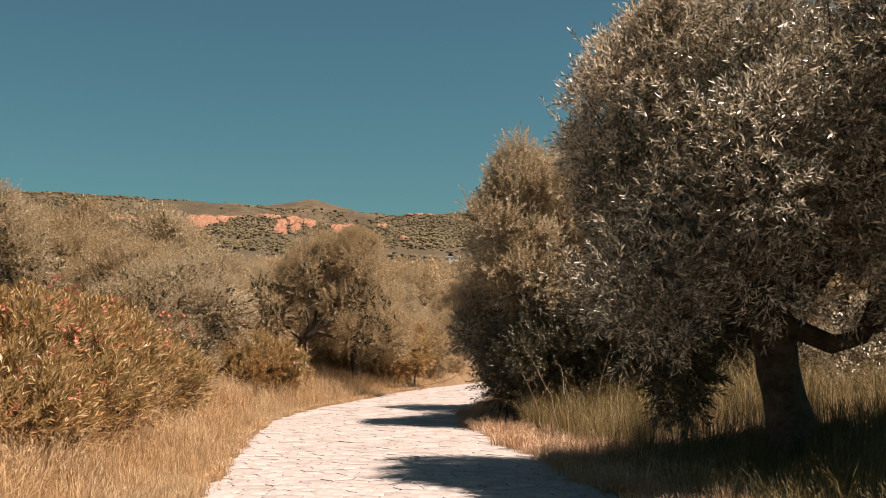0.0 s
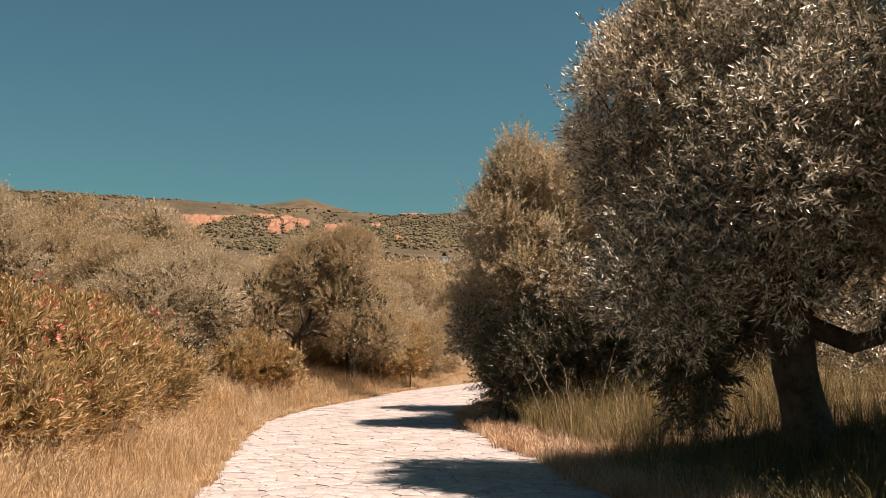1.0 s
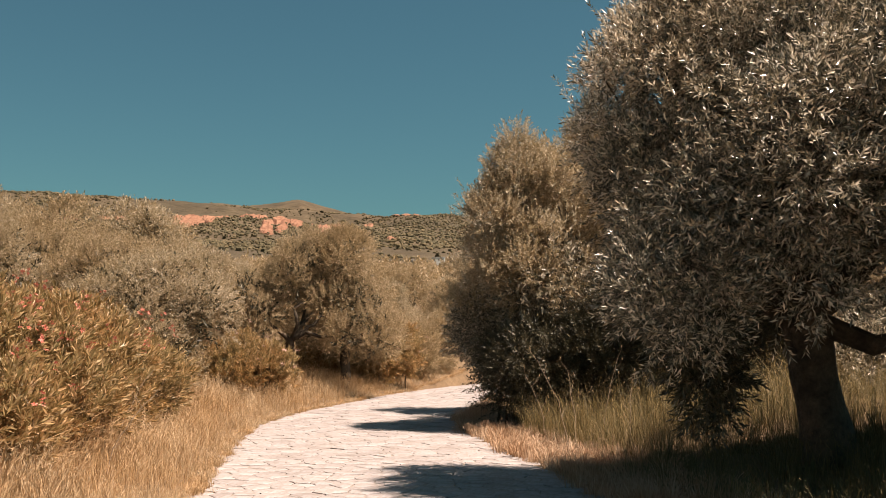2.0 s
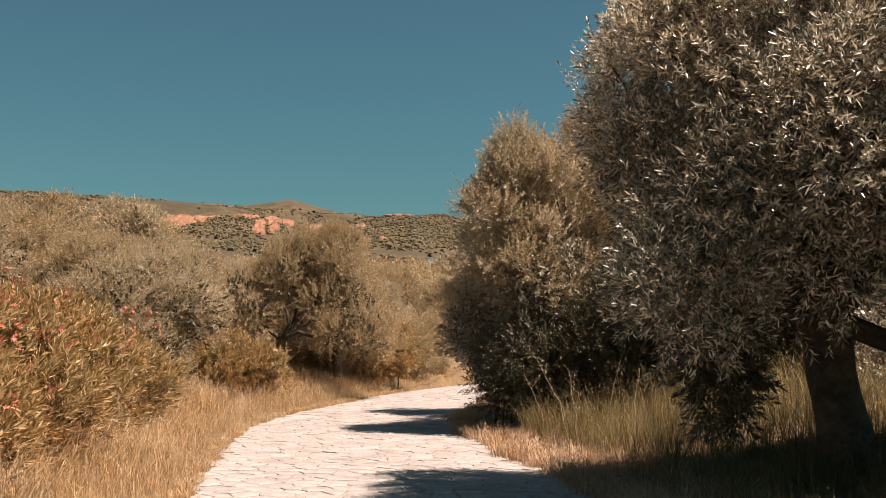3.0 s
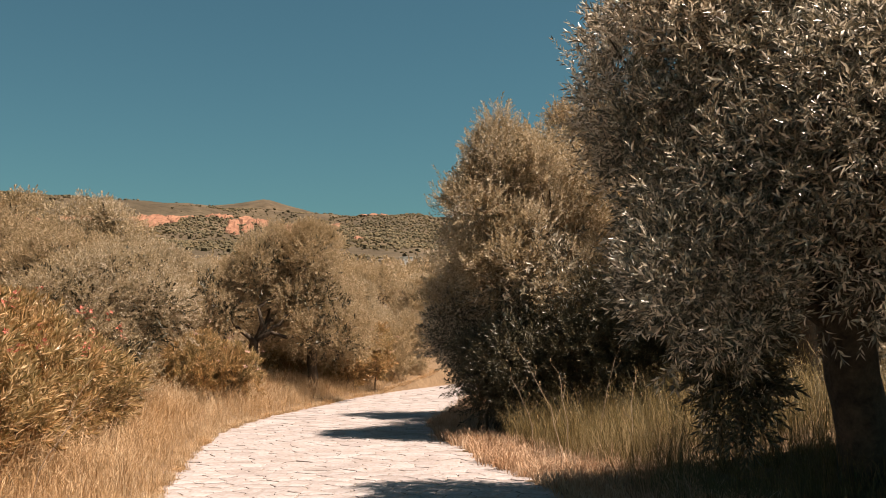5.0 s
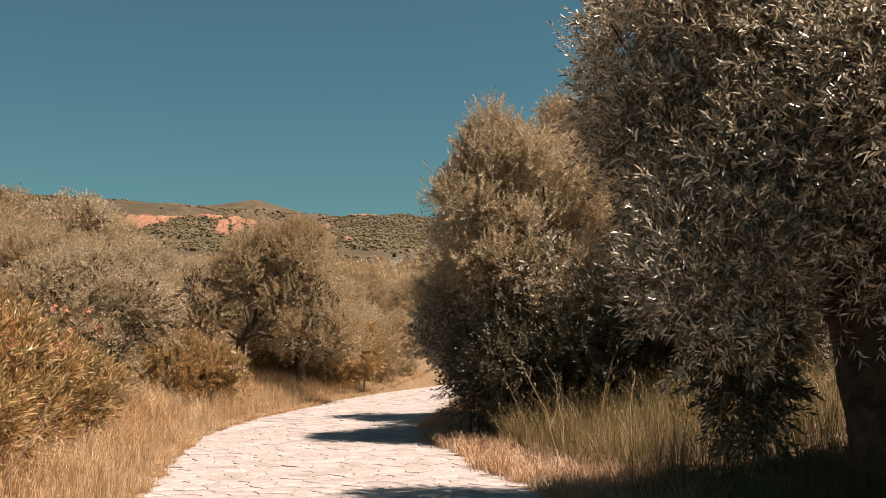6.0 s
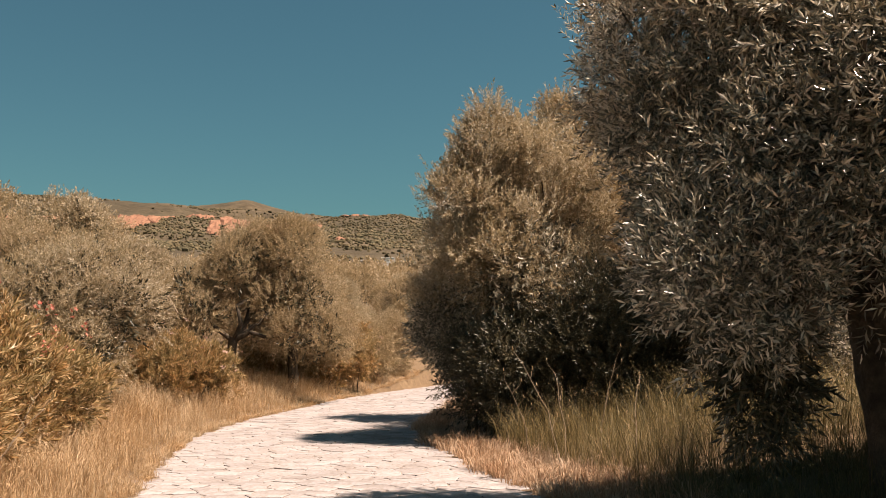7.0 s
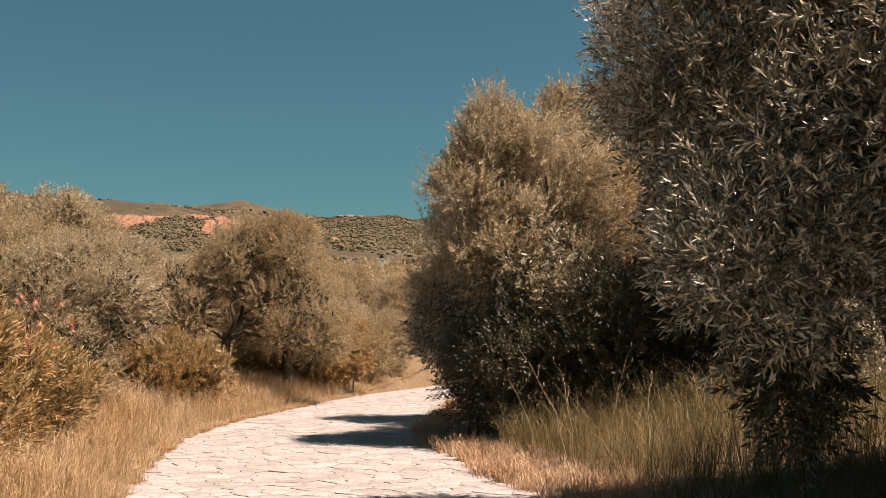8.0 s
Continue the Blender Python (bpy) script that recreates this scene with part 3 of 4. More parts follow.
bush("oleander_bush", "small oleander bush with pale pink blossom under an olive", "oleander",
     [(-4.05, 18.2, 0.75, 0.55, 0.6, 0.48), (-4.55, 18.4, 0.7, 0.55, 0.6, 0.48), (-3.6, 18.6, 0.6, 0.4, 0.5, 0.4)], 2400, OLEANDER_SPRIGS, M_OLEANDER, 24, 0.9, (0.7, 1.05), (PINK, 26), 0.15, group="oleanders")
bush("oleander_bush", "wide oleander bush with dark gaps and pale pink blossom", "oleander",
     [(-3.0, 25.9, 0.85, 0.6, 0.8, 0.5), (-2.3, 25.8, 1.05, 0.75, 0.8, 0.7), (-1.7, 26.4, 0.95, 0.5, 0.7, 0.65), (-3.9, 25.4, 0.7, 0.5, 0.7, 0.4), (-2.2, 25.5, 0.6, 0.5, 0.5, 0.4)], 3600, OLEANDER_SPRIGS, M_OLEANDER, 24, 0.7, (0.9, 1.3), (PINK, 40), 0.12, group="oleanders")
bush("wild_olive_bush", "tan wild olive bush where the path bends away", "bush",
     [(-1.45, 29.2, 1.0, 0.65, 0.8, 0.75), (-0.95, 31.0, 1.15, 0.6, 0.8, 0.85), (-2.0, 30.4, 1.3, 0.6, 0.7, 0.8)], 3000, OLIVE_SPRIGS_MID, M_OLIVE_BROWN, 8, 0.6, (1.0, 1.4), group="wild olives")
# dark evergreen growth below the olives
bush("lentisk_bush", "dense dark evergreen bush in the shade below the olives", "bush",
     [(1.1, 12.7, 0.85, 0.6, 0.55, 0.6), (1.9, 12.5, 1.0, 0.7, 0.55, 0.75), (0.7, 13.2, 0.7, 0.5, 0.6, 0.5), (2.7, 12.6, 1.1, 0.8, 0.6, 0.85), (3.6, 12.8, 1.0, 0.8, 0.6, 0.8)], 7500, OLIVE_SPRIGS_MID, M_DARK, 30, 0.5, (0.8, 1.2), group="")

for lobes in ([(5.3, 13.6, 0.95, 0.8, 0.7, 0.6), (6.1, 14.0, 1.0, 0.7, 0.7, 0.65)], [(7.2, 17.0, 1.1, 1.0, 0.9, 0.75), (8.2, 17.6, 1.2, 0.9, 0.9, 0.8)], [(5.6, 19.5, 1.2, 1.0, 0.9, 0.8), (4.6, 18.6, 1.1, 0.8, 0.8, 0.7)]):
    bush("wild_olive_bush", "low brownish wild olive bush at the field's edge", "bush", lobes, 900, OLIVE_SPRIGS_FAR, M_OLIVE, 8, 0.6, (0.8, 1.2), group="wild olives")

# ---- the olive grove ----
def grove_lobes(w, h, skirt=0.35):
    """Lobes of a grown olive crown of width w and height h about its foot."""
    out = [(0, 0, h * 0.68, w * 0.36, w * 0.36, h * 0.30)]
    for k in range(6):
        a = k * 1.047 + rng.uniform(-0.3, 0.3)
        r = w * rng.uniform(0.22, 0.30)
        out.append((math.cos(a) * r, math.sin(a) * r, h * rng.uniform(skirt, 0.7), w * rng.uniform(0.2, 0.28), w * rng.uniform(0.2, 0.28), h * rng.uniform(0.18, 0.26)))
    out.append((rng.uniform(-0.2, 0.2) * w, rng.uniform(-0.2, 0.2) * w, h * 0.78, w * 0.22, w * 0.22, h * 0.2))
    return out


def grove_tree(label, x, y, w, h, count, sprigs, mat, radius=0.14, size=(0.9, 1.3), group="olive grove", inner=350, whips=30, skirt=0.35, gap=0.5, shape=None):
    lobes = [(x + a, y + b, ground_z(x, y) + c, *r) for a, b, c, *r in shape or grove_lobes(w, h, skirt)]
    z = ground_z(x, y)
    lv = crown(lobes, count, sprigs, size, 0.6, 0.12, gap, 1.5, x + y, whips, 0.115 * w, 60)
    ob = tree("olive_tree", label, (x, y, z), (x + 0.1, y, z + h * 0.3), lobes[:6], radius, lv, mat, group, 1, 10)
    # dark leaves inside the crown paint the shade of its hollows
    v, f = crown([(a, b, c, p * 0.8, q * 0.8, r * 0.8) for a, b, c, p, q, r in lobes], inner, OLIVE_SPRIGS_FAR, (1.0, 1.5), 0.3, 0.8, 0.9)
    part("inner_foliage", mesh("inner_foliage", v - np.array([x, y, z]), f, M_DARK), ob, "inner leaves, shade of the crown's hollows put into their colour")
    return ob


grove_tree("silvery olive tree with a low bright crown", -4.55, 14.6, 2.5, 2.1, 7600, OLIVE_SPRIGS_MID, M_OLIVE_PALE, 0.12, (0.62, 0.95), skirt=0.3, inner=600)
# the two-headed tree: crowns parted over an open, shaded hollow with the trunk in it
TWIN = [(0.35, 0.5, 2.65, 0.55, 0.6, 0.62), (1.25, 0.6, 2.7, 0.5, 0.6, 0.58), (0.75, 0.9, 1.9, 0.7, 0.5, 0.6), (1.45, 0.1, 1.65, 0.75, 0.7, 0.5), (1.75, -0.1, 1.0, 0.8, 0.6, 0.42), (-0.75, 0.0, 1.9, 0.62, 0.6, 0.45),
        (-0.55, -0.2, 1.35, 0.42, 0.5, 0.36), (-1.2, 0.5, 1.6, 0.5, 0.5, 0.5), (0.0, 0.1, 2.25, 0.55, 0.6, 0.34)]
grove_tree("olive tree with a dark trunk and feathery brown-green crown", -3.95, 22.2, 3.0, 3.25, 8200, OLIVE_SPRIGS_MID, M_OLIVE_BROWN, 0.10, (0.8, 1.15), gap=0.22, inner=420, shape=TWIN)
grove_tree("tall silvery olive tree behind the oleanders", -8.9, 17.5, 2.6, 3.6, 5600, OLIVE_SPRIGS_MID, M_OLIVE_PALE, 0.14, (0.72, 1.05), inner=500)
near_a = grove_tree("spreading olive tree with a dusty brown crown", -6.4, 18.0, 2.8, 2.5, 6800, OLIVE_SPRIGS_MID, M_OLIVE_BROWN, 0.14, (0.72, 1.05), inner=600)
v, f = tube([(-5.6, 18.0, 1.1), (-5.0, 17.6, 1.65), (-4.6, 17.3, 1.98), (-4.25, 17.2, 2.05), (-4.0, 17.2, 1.95), (-3.8, 17.2, 1.62)], [0.05, 0.042, 0.034, 0.028, 0.022, 0.012], 6, 0.08)
part("bare_limb", mesh("bare_limb", v - np.array(near_a.location), f, M_STALK, smooth=True), near_a, "bleached bare arching limb")
mid_a = grove_tree("tall olive tree with a rounded dusty crown", -11.2, 27.5, 3.4, 4.35, 3600, OLIVE_SPRIGS_DISTANT, M_OLIVE_BROWN, 0.16, (0.85, 1.25), inner=320, whips=10)
mid_b = grove_tree("olive tree with a feathery pale crown", -8.8, 27.0, 2.9, 4.1, 3200, OLIVE_SPRIGS_DISTANT, M_OLIVE_PALE, 0.16, (0.85, 1.25), inner=320, whips=10)
far_a = grove_tree("olive tree with a rounded dusty crown in the grove", -11.5, 39, 3.4, 4.5, 1300, OLIVE_SPRIGS_COARSE, M_OLIVE_BROWN, 0.16, (0.6, 0.95), inner=160, whips=0)
far_b = grove_tree("pale olive tree in the grove", -15.5, 37, 2.9, 4.2, 1200, OLIVE_SPRIGS_COARSE, M_OLIVE_PALE, 0.16, (0.6, 0.95), inner=160, whips=0)

# more olives of the same two kinds further off
MID = [(-13.6, 30.0, 1.0, 0), (-6.1, 23.5, 0.66, 1), (-2.9, 24.4, 0.72, 0), (-5.2, 29.5, 0.66, 0), (-9.5, 22.5, 0.76, 0), (-12.4, 23.0, 0.8, 1),
       (-7.6, 34, 0.72, 1), (-2.4, 31.5, 0.58, 1), (-0.8, 36, 0.60, 0), (-4.4, 38, 0.64, 1), (-3.0, 46, 0.66, 0), (-18.5, 33, 1.0, 0),
       (-7.5, 45, 0.68, 0), (0.6, 44, 0.66, 1), (-1.2, 53, 0.70, 1), (-6.0, 55, 0.70, 0), (-11, 54, 0.72, 1), (-16, 50, 0.9, 0), (-21, 45, 1.0, 1), (2.8, 40, 0.7, 0), (4.2, 52, 0.8, 1),
       (-3.5, 64, 0.72, 0), (-9, 67, 0.74, 1), (1.5, 62, 0.72, 0), (-15, 66, 0.8, 0), (-21, 62, 0.9, 1), (-27, 56, 1.0, 0), (6, 66, 0.9, 1), (-6, 78, 0.75, 0), (0, 76, 0.75, 1), (-12, 80, 0.8, 1), (-19, 78, 0.85, 0), (-26, 72, 0.9, 1),
       (7.5, 24, 0.8, 0), (10.5, 27, 0.9, 1), (6.2, 30, 0.9, 1), (13.5, 26, 0.9, 0), (9.0, 36, 1.0, 0), (15, 35, 1.0, 1), (12, 45, 1.0, 0), (19, 42, 1.0, 1)]
for x, y, s, k in MID:
    src = (mid_a, mid_b)[k] if y < 37 else (far_a, far_b)[k]
    c = copy_thing(src, Matrix.Translation((x, y, ground_z(x, y))) @ Matrix.Rotation(rng.uniform(0, 6.28), 4, "Z"))
    c.scale = (s * rng.uniform(0.9, 1.1), s * rng.uniform(0.9, 1.1), s)


def build_far_grove():
    """The woods of the valley floor, beyond the trees that one can tell apart."""
    pieces = []
    for _ in range(520):
        d = 85 * (520 / 85) ** rng.random() ** 0.8
        a = rng.uniform(-0.50, 0.22)
        if d > 230 and abs(a + 0.038) < 0.035:
            continue
        x, y = d * math.sin(a), d * math.cos(a)
        z = ground_z(x, y)
        w, h = rng.uniform(3.0, 5.0), rng.uniform(2.6, 4.4)
        n = 64 if d < 180 else 24
        k = 0.95 if d < 180 else 1.9
        u = unit(rng.normal(0, 1, (n, 3)))
        u[:, 2] = np.abs(u[:, 2]) * 1.2 - 0.2
        p = np.array([x, y, z + h * 0.45]) + u * np.array([w / 2, w / 2, h * 0.5]) * rng.uniform(0.7, 1.05, (n, 1))
        pieces.append(scatter(OLIVE_SPRIGS_WOODS, p, frames_along(u + [0, 0, 0.6] + rng.normal(0, 0.4, u.shape), rng.uniform(0, 6, n)), rng.uniform(1.0, 1.8, n) * k))
    v, f = join(pieces)
    return tagged(new("far_olive_grove", mesh("far_olive_grove", v, f, M_OLIVE_BROWN)), "dusty olive groves filling the valley floor", "olive grove", kind="stuff")


build_far_grove()

# ---- hills ----
bm = bmesh.new()
bmesh.ops.create_icosphere(bm, subdivisions=1, radius=1.0)
ICO_V = np.array([v.co[:] for v in bm.verts])
ICO_F = np.array([[v.index for v in f.verts] for f in bm.faces])
bm.free()


def build_scrub():
    """Dark evergreen scrub on the hillside, thick in the folds and thin on the tops."""
    n = 46000
    d = rng.uniform(640, 1450, n)
    a = rng.uniform(-0.50, 0.20, n)
    x, y = d * np.sin(a), d * np.cos(a)
    p = np.stack([x, y, 0 * x], 1)
    thick = lumps(p, 0.007, 21) + 0.6 * lumps(p, 0.02, 23) + 0.55 * smooth(-0.16, -0.02, a) + 0.5 * smooth(780, 900, d) * (1 - 0.6 * smooth(1180, 1320, d)) - 0.35
    keep = thick + rng.normal(0, 0.22, n) > 0.08
    p, d = p[keep], d[keep]
    k = len(p)
    z = land(p[:, 0], p[:, 1])
    z = z + relief(p)
    s = 0.6 + 1.5 * rng.random(k) ** 2.0
    p[:, 2] = z + s * 0.3
    shapes = []
    for _ in range(6):
        shapes.append((ICO_V[:42] * (1 + rng.normal(0, 0.22, (len(ICO_V), 1))) * [1.15, 1.15, 0.85], ICO_F))
    turns = frames_along(np.tile([[0, 0, 1.0]], (k, 1)) + rng.normal(0, 0.1, (k, 3)), rng.uniform(0, 6.28, k))
    v, f = scatter(shapes, p, turns, s)
    return tagged(new("hillside_scrub", mesh("hillside_scrub", v, f, M_SCRUB)), "dark evergreen scrub dotted over the hillside", "scrub", kind="stuff")


build_scrub()


def red_cliff(a_deg, d, width, height, seed):
    """An eroded bank of red earth: a stretch of the slope, cut by gullies, that stands out of the hillside and dips under it at its ragged rim."""
    nu, nv = 52, 30
    width, height = width * 1.15, height * 1.3
    a = math.radians(a_deg)
    u, w = np.meshgrid(np.linspace(-1, 1, nu), np.linspace(-1, 1, nv))
    aa = a + u * width / 2 / d
    dd = d + w * height * 3.4
    x, y = dd * np.sin(aa), dd * np.cos(aa)
    p = np.stack([x.ravel(), y.ravel(), 0 * x.ravel()], 1)
    z = land(p[:, 0], p[:, 1]) + relief(p)
    uu, ww = u.ravel(), w.ravel()
    rim = 1 - (np.abs(uu) ** 2 + np.abs(ww) ** 2.2) + 1.1 * lumps(p * [1, 0.4, 1], 0.10, seed)
    gully = np.abs(lumps(p * [1, 0.25, 1], 0.16, seed + 30)) * 2.2
    z = z + np.clip(rim * 6, -3, 3.4) - 1.6 * gully * (rim > 0.1) + 0.8 * lumps(p, 0.2, seed)
    i, j = np.meshgrid(np.arange(nv - 1), np.arange(nu - 1), indexing="ij")
    f = np.stack([i * nu + j, i * nu + j + 1, (i + 1) * nu + j + 1, (i + 1) * nu + j], -1).reshape(-1, 4)
    ob = new("red_cliff", mesh("red_cliff", np.stack([p[:, 0], p[:, 1], z], 1), f, M_CLIFF))
    return tagged(ob, "eroded bank of bare red earth on the hillside", "earth bank", group="red banks", kind="structure")


for spec in [(-15.75, 1120, 44, 24, 1), (-19.0, 1110, 36, 16, 2), (-11.9, 1170, 28, 13, 3), (-11.2, 1040, 13, 14, 4), (-10.4, 1100, 15, 15, 5), (-9.6, 1110, 12, 13, 6), (-7.95, 1060, 15, 17, 7), (-7.4, 1150, 18, 11, 8),
             (-22.0, 1110, 34, 16, 9), (-3.6, 1350, 34, 6, 10), (-4.4, 900, 9, 9, 11), (-13.6, 1200, 22, 8, 12), (-14.3, 1130, 12, 10, 13), (-5.6, 1160, 13, 8, 14), (-23.9, 1080, 22, 13, 15), (-17.6, 1170, 24, 8, 16), (-8.8, 1200, 20, 8, 17)]:
    red_cliff(*spec)


def block(x0, x1, y0, y1, z0, z1, bevel=0.02):
    bm = bmesh.new()
    bmesh.ops.create_cube(bm, size=1)
    for v in bm.verts:
        v.co = Vector((x0 if v.co.x < 0 else x1, y0 if v.co.y < 0 else y1, z0 if v.co.z < 0 else z1))
    if bevel:
        bmesh.ops.bevel(bm, geom=bm.edges[:], offset=bevel, segments=1, affect="EDGES")
    return bm


def from_bm(name, bm, mat):
    me = bpy.data.meshes.new(name)
    bm.to_mesh(me)
    bm.free()
    me.materials.append(mat)
    return me


def house():
    x, y = -17.9, 600.0
    z = ground_z(x, y) + 0.4
    ob = thing("house", "small white flat-roofed house among the groves", "house", at=(x, y, z))
    part("wall", from_bm("wall", block(-3.6, 3.6, -3, 3, -1.5, 2.9, 0.05), M_WALL), ob)
    part("roof", from_bm("roof", block(-3.8, 3.8, -3.2, 3.2, 2.9, 3.15, 0.03), M_WALL), ob, "white flat roof slab")
    for k in (-2.2, 0.2, 2.3):
        w = part("window", from_bm("window", block(k - 0.45, k + 0.45, -3.06, -2.9, 0.9, 2.0, 0.02), M_WALL), ob)
        part("pane", from_bm("pane", block(k - 0.36, k + 0.36, -3.09, -3.05, 1.0, 1.9, 0.0), M_GLASS), w)
    low = thing("house", "long low shed beside the white house", "house", at=(x - 11, y + 2, z))
    part("wall", from_bm("wall", block(-6.0, 5.0, -2.5, 2.5, -1.5, 1.5, 0.05), M_ROOF), low)
    part("roof", from_bm("roof", block(-6.3, 5.3, -2.9, 2.9, 1.5, 1.75, 0.03), M_WALL), low)


house()

# ---- grasses ----
def blade_tuft(blades, height, width, lean, head=0.0):
    """A tuft: bent tapering blades from one root; head: share of stalks that carry a drooping ear."""
    vs, fs = [], []
    for _ in range(blades):
        a = rng.uniform(0, 6.28)
        h = height * rng.uniform(0.55, 1.15)
        out = np.array([math.cos(a), math.sin(a), 0])
        side = np.array([-math.sin(a), math.cos(a), 0]) * width / 2
        l = lean * rng.uniform(0.3, 1.5) * h
        r = out * rng.uniform(0, 0.05)
        m = r + out * l * 0.35 + np.array([0, 0, h * 0.6])
        e = r + out * l + np.array([0, 0, h * (1 - 0.25 * l / h)])
        n = len(vs)
        vs += [r - side, r + side, m + side * 0.8, m - side * 0.8, e]
        fs += [(n, n + 1, n + 2), (n, n + 2, n + 3), (n + 3, n + 2, n + 4)]
        if rng.random() < head:
            for k in range(4):
                q = m + (e - m) * (0.45 + 0.2 * k) + rng.normal(0, 0.009, 3)
                t = q + out * 0.014 + np.array([0, 0, 0.020]) + rng.normal(0, 0.009, 3)
                n = len(vs)
                vs += [q, (q + t) / 2 + side / width * 0.009, t]
                fs += [(n, n + 1, n + 2)]
    return np.array(vs), np.array(fs)


def sow(name, label, mat, tufts, x, y, size, lean_to=(0, 0), kind="stuff"):
    z = land(x, y) - 0.01
    p = np.stack([x, y, z], 1)
    size = size * (1 + 0.45 * lumps(p, 1.3, 40) + 0.3 * lumps(p, 4.0, 41))
    d = np.tile([[lean_to[0], lean_to[1], 1.0]], (len(x), 1)) + rng.normal(0, 0.14, (len(x), 3))
    v, f = scatter(tufts, p, frames_along(d, rng.uniform(0, 6.28, len(x))), size)
    return tagged(new(name, mesh(name, v, f, mat)), label, "grass", kind=kind)


def spread(n, y0, y1, power=1.0):
    return y0 + (y1 - y0) * rng.random(n) ** power


DRY_TUFTS = [blade_tuft(7, 0.33, 0.0045, 0.5, 0.55) for _ in range(6)]
SHORT_TUFTS = [blade_tuft(8, 0.13, 0.006, 0.7, 0.1) for _ in range(6)]
TALL_TUFTS = [blade_tuft(5, 0.62, 0.004, 0.5, 0.9) for _ in range(6)]
REED_TUFTS = [blade_tuft(7, 0.6, 0.009, 0.9, 0.2) for _ in range(4)]

n = 10500
y = spread(n, 2.6, 32, 1.7)
off = rng.random(n) ** 0.9 * np.interp(y, [3, 12, 20, 32], [2.2, 2.0, 2.6, 2.0])
x = edge_left(y) - 0.02 - off + 0.06 * np.sin(y * 3.1) + rng.normal(0, 0.03, n)
sow("dry_grass", "golden dry wild grass along the path's edge", M_DRY, DRY_TUFTS, x, y, np.interp(off, [0, 0.25, 0.9, 2.5], [0.3, 0.6, 1.05, 1.2]) * rng.uniform(0.7, 1.3, n) * np.interp(y, [3, 14, 30], [1.0, 1.0, 0.9]), (0.05, 0))

n = 320
y = spread(n, 5.5, 13)
x = edge_left(y) - rng.uniform(0.9, 1.5, n) - 0.1 * rng.random(n)
sow("reed_grass", "long pale arching grass at the foot of the oleanders", M_DRY, REED_TUFTS, x, y, rng.uniform(0.7, 1.2, n))

n = 5200
y = spread(n, 3.2, 30, 1.6)
off = rng.random(n) ** 1.1 * np.interp(y, [3, 8, 11, 14, 30], [0.6, 0.9, 0.8, 0.35, 0.8])
x = edge_right(y) + 0.03 + off + 0.07 * np.sin(y * 2.3) + rng.normal(0, 0.03, n)
sow("short_grass", "short bleached grass on the path's verge", M_PALE_GRASS, SHORT_TUFTS, x, y, rng.uniform(0.6, 1.3, n))

n = 1900
y = spread(n, 8.2, 12.0)
x = edge_right(y) + np.interp(y, [8, 10, 12], [0.9, 0.75, 0.6]) + rng.random(n) ** 1.5 * 2.6
sow("tall_grass", "tall seeding wild grass beside the olives", M_GREEN_GRASS, TALL_TUFTS, x, y, rng.uniform(0.45, 0.95, n))

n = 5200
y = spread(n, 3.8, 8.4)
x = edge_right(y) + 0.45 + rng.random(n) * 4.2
sow("shade_grass", "green and tan grass under the old olive, shade in its colour", M_SHADE_GRASS, [*DRY_TUFTS, *SHORT_TUFTS], x, y, rng.uniform(0.45, 0.95, n))

n = 2400
y = spread(n, 8.0, 40, 1.3)
x = np.interp(y, [8, 12, 20, 40], [3.0, 3.4, 5.0, 4.5]) + rng.random(n) * np.interp(y, [8, 40], [5, 20])
sow("field_grass", "sunlit dry grass in the field behind the olives", M_GREEN_GRASS, TALL_TUFTS, x, y, rng.uniform(0.4, 0.85, n))

n = 2600
y = spread(n, 4.2, 32, 1.5)
x = edge_left(y) - 0.09 + rng.normal(0, 0.035, n) + 0.03 * np.sin(y * 2.7) + 0.03 * np.sin(y * 7.1)
sow("edge_grass", "low dry grass creeping over the path's edge", M_DRY, SHORT_TUFTS, x, y, rng.uniform(0.35, 0.8, n))

# ---- the paved path ----
def clip(poly, px, py, nx, ny):
    """The part of a convex polygon on the inner side of a line."""
    out = []
    for k in range(len(poly)):
        a, b = poly[k], poly[(k + 1) % len(poly)]
        da, db = (a[0] - px) * nx + (a[1] - py) * ny, (b[0] - px) * nx + (b[1] - py) * ny
        if da <= 0:
            out.append(a)
        if da * db < 0:
            s = da / (da - db)
            out.append((a[0] + (b[0] - a[0]) * s, a[1] + (b[1] - a[1]) * s))
    return out


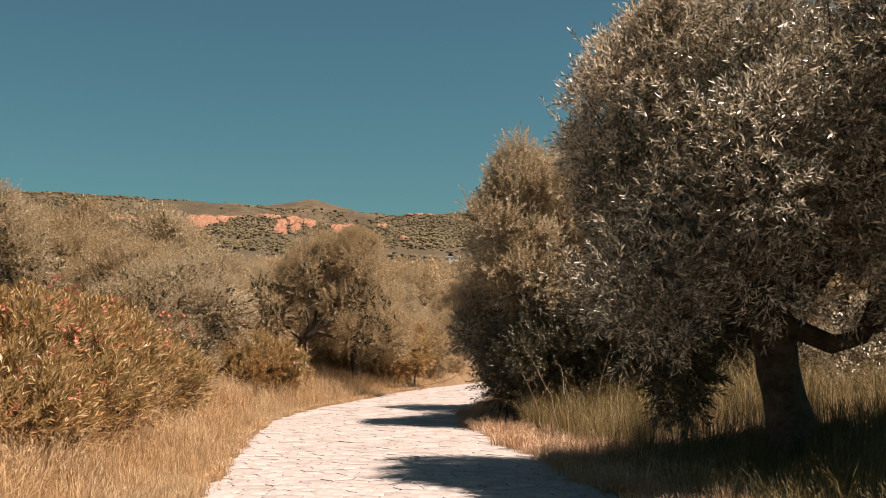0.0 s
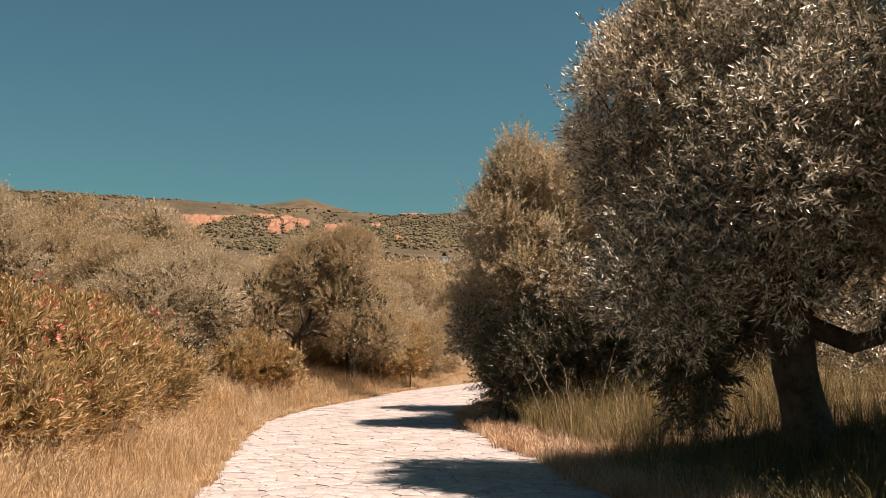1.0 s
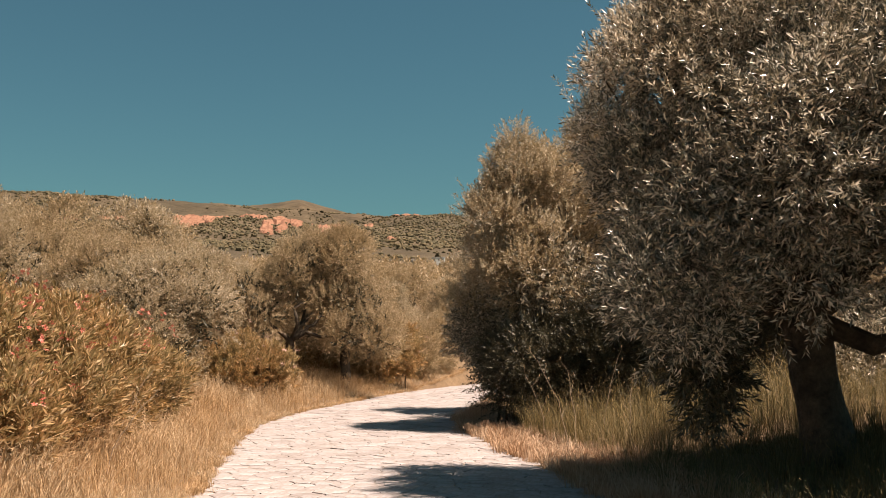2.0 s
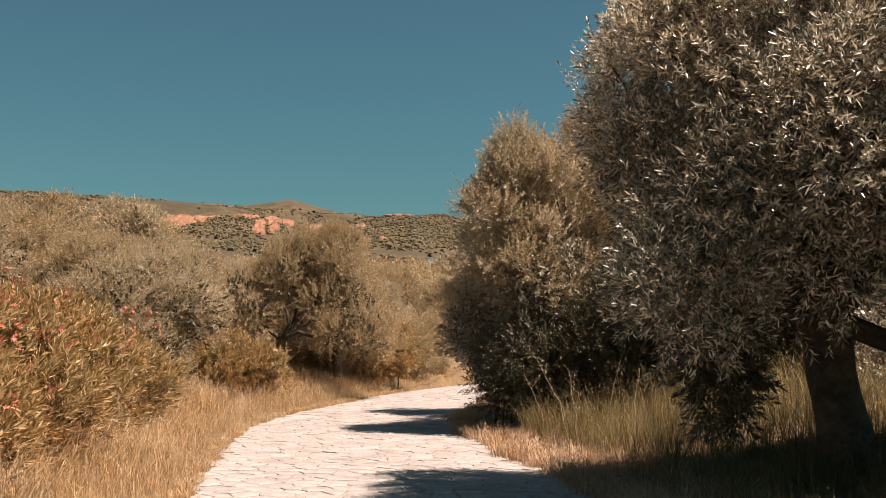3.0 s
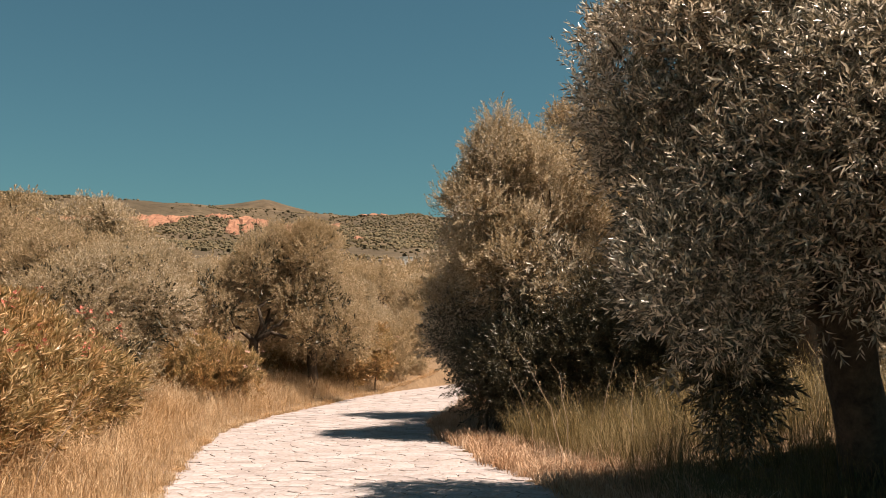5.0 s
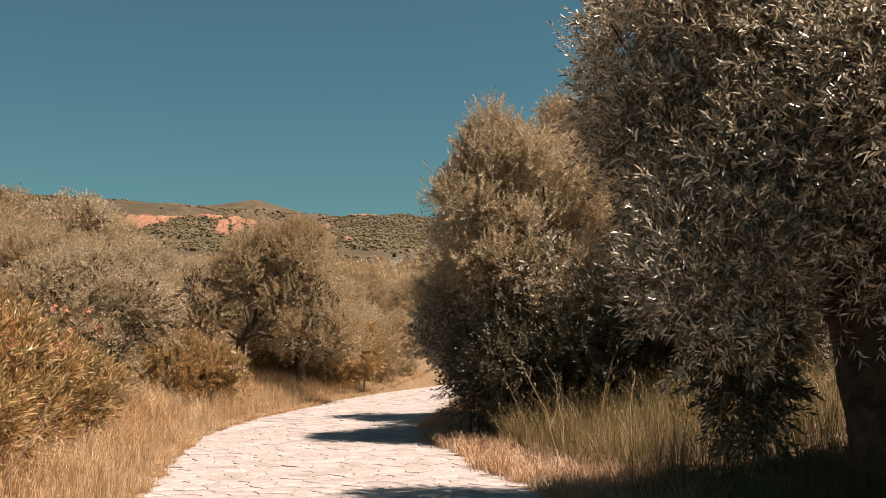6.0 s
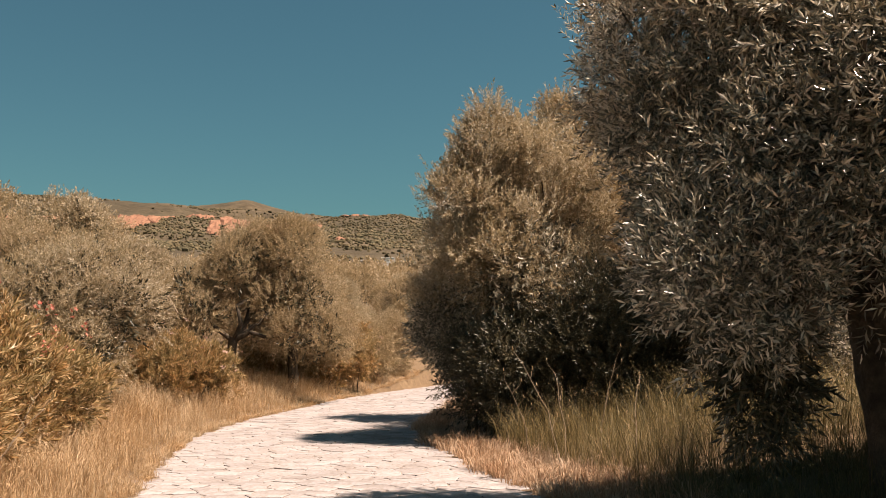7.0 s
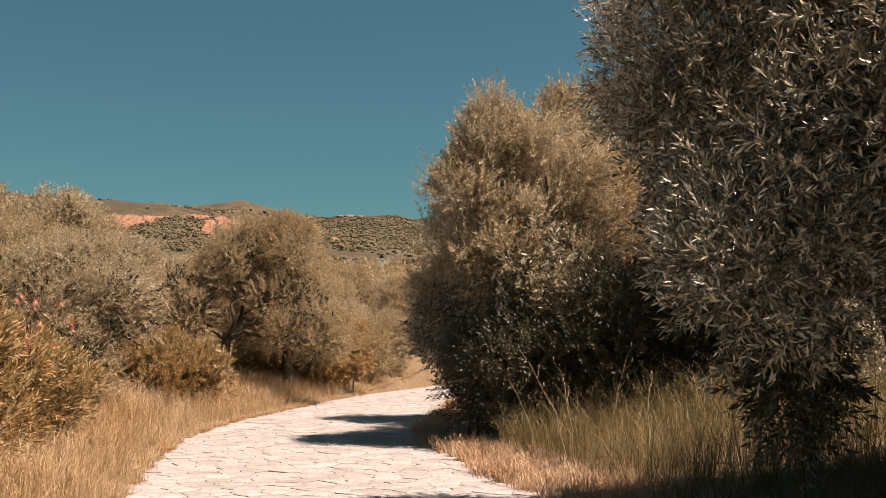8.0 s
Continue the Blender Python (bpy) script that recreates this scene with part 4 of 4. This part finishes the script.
def paving_cells():
    """Irregular flags: the cells round jittered points, each shrunk by a joint."""
    step_x, step_y = 0.235, 0.175
    cells, grid = [], {}
    rows = int(42 / step_y)
    for r in range(rows):
        y0 = -3.5 + r * step_y
        for c in range(-18, 34):
            grid[r, c] = (c * step_x + (r % 2) * step_x / 2 + rng.uniform(-0.09, 0.09), y0 + rng.uniform(-0.07, 0.07))
    for (r, c), (px, py) in grid.items():
        if not edge_left(py) - 0.10 < px < edge_right(py) + 0.10:
            continue
        poly = [(px - 0.5, py - 0.5), (px + 0.5, py - 0.5), (px + 0.5, py + 0.5), (px - 0.5, py + 0.5)]
        gap = rng.uniform(0.002, 0.0065)
        for dr in (-2, -1, 0, 1, 2):
            for dc in (-2, -1, 0, 1, 2):
                q = grid.get((r + dr, c + dc))
                if q is None or (dr == 0 and dc == 0):
                    continue
                vx, vy = q[0] - px, q[1] - py
                l = math.hypot(vx, vy)
                if l > 0.9:
                    continue
                nx, ny = vx / l, vy / l
                poly = clip(poly, px + vx / 2 - nx * gap, py + vy / 2 - ny * gap, nx, ny)
                if not poly:
                    break
            if not poly:
                break
        if poly and len(poly) >= 3:
            cells.append(((px, py), poly))
    return cells


def flag(center, poly, z):
    """A stone: worn top, sloped rim and sides, uneven outline."""
    pts = []
    for k in range(len(poly)):
        a, b = np.array(poly[k]), np.array(poly[(k + 1) % len(poly)])
        pts.append(a)
        if np.linalg.norm(b - a) > 0.09:
            pts.append((a + b) / 2 + rng.normal(0, 0.006, 2))
    pts = np.array(pts) - center
    l = np.linalg.norm(pts, axis=1, keepdims=True)
    inner = pts * np.maximum(1 - 0.012 / np.maximum(l, 0.03), 0.5)
    k = len(pts)
    tilt = rng.normal(0, 0.009, 2)
    top = np.concatenate([inner, (z + inner @ tilt)[:, None]], 1)
    rim = np.concatenate([pts, (z - 0.004 + pts @ tilt)[:, None]], 1)
    low = np.concatenate([pts, np.full((k, 1), -0.030)], 1)
    v = np.concatenate([top, rim, low, [[0, 0, z + 0.002]]])
    f = []
    for i in range(k):
        j = (i + 1) % k
        f += [(3 * k, i, j), (i, k + i, k + j), (i, k + j, j), (k + i, 2 * k + i, 2 * k + j), (k + i, 2 * k + j, k + j)]
    return v, np.array(f)


def build_path():
    ys = np.arange(-6, 36, 0.5)
    l, r = edge_left(ys) - 0.12, edge_right(ys) + 0.12
    cols = 9
    v = np.array([(l[i] + (r[i] - l[i]) * k / (cols - 1), ys[i], -0.005) for i in range(len(ys)) for k in range(cols)])
    v[:, 2] += 0.004 * lumps(v, 2.5)
    f = np.array([(i * cols + k, i * cols + k + 1, (i + 1) * cols + k + 1, (i + 1) * cols + k) for i in range(len(ys) - 1) for k in range(cols - 1)])
    path = tagged(new("path", mesh("path", v, f, M_JOINT, smooth=True)), "pale irregular flagstone path with sandy joints, curving away", "path", kind="structure")
    rest, made = [], 0
    for c, poly in paving_cells():
        z = 0.004 + rng.normal(0, 0.002)
        v, f = flag(np.array(c), poly, z)
        if 5.6 < c[1] < 10 and made < 300:
            s = part("flagstone", mesh("flagstone", v, f, M_STONE), path)
            s.location = (c[0], c[1], 0)
            made += 1
        else:
            rest.append((v + np.array([c[0], c[1], 0]), f))
    v, f = join(rest)
    s = part("flagstones", mesh("flagstones", v, f, M_STONE), path)
    s["kind"] = "stuff"


build_path()

# tufts in the joints of the paving
n = 130
y = np.concatenate([rng.normal(9.9, 1.6, 90), rng.uniform(5, 20, 40)])
x = np.concatenate([np.interp(y[:90], [7, 10, 13], [-0.62, -0.85, -1.3]) + rng.normal(0, 0.035, 90), rng.uniform(-1.6, 0.4, 40)])
x = np.clip(x, edge_left(y) + 0.1, edge_right(y) - 0.1)
sow("joint_weed", "small dry weeds growing in the joints of the path", M_GREEN_GRASS, SHORT_TUFTS, x, y, rng.uniform(0.2, 0.45, n))


def dry_stalk(x, y, h, lean, turn):
    """A dead flower stalk: a bent stem with short side twigs that end in seed heads."""
    z = ground_z(x, y)
    ob = thing("dry_stalk", "tall dry branching flower stalk", "stalk", "dry stalks", at=(x, y, z))
    c, q = math.cos(turn), math.sin(turn)
    line = np.array([(lean * h * t * t * c, lean * h * t * t * q, h * t - 0.03) for t in np.linspace(0, 1, 8)])
    v, f = tube(line + rng.normal(0, 0.006, line.shape), np.linspace(0.005, 0.002, 8), 5)
    part("stem", mesh("stem", v, f, M_STALK, smooth=True), ob)
    for k in (3, 4, 5, 6, 7):
        a = rng.uniform(0, 6.28)
        tip = line[k] + np.array([math.cos(a) * 0.07, math.sin(a) * 0.07, 0.08]) * rng.uniform(0.7, 1.3)
        tw = part("twig", mesh("twig", *tube(wander(line[k], tip, 4, 0.004), np.linspace(0.0025, 0.0012, 4), 4), M_STALK), ob)
        u, w = leaf_sprig(6, 0.03, 0.016, 0.007, 0.8)
        part("seed_head", mesh("seed_head", u + tip, w, M_DRY), tw)


for spec in [(0.98, 9.6, 0.95, 0.35, 2.6), (1.12, 10.2, 0.8, 0.25, 1.9), (0.86, 10.6, 0.75, 0.3, 2.9), (1.35, 9.9, 0.9, 0.2, 0.4), (1.5, 9.2, 0.7, 0.3, 1.2), (0.3, 12.9, 0.6, 0.3, 2.8), (0.22, 13.3, 0.7, 0.2, 2.0), (-2.6, 7.2, 0.7, 0.5, 0.5), (-3.0, 8.6, 0.75, 0.4, 0.9)]:
    dry_stalk(*spec)
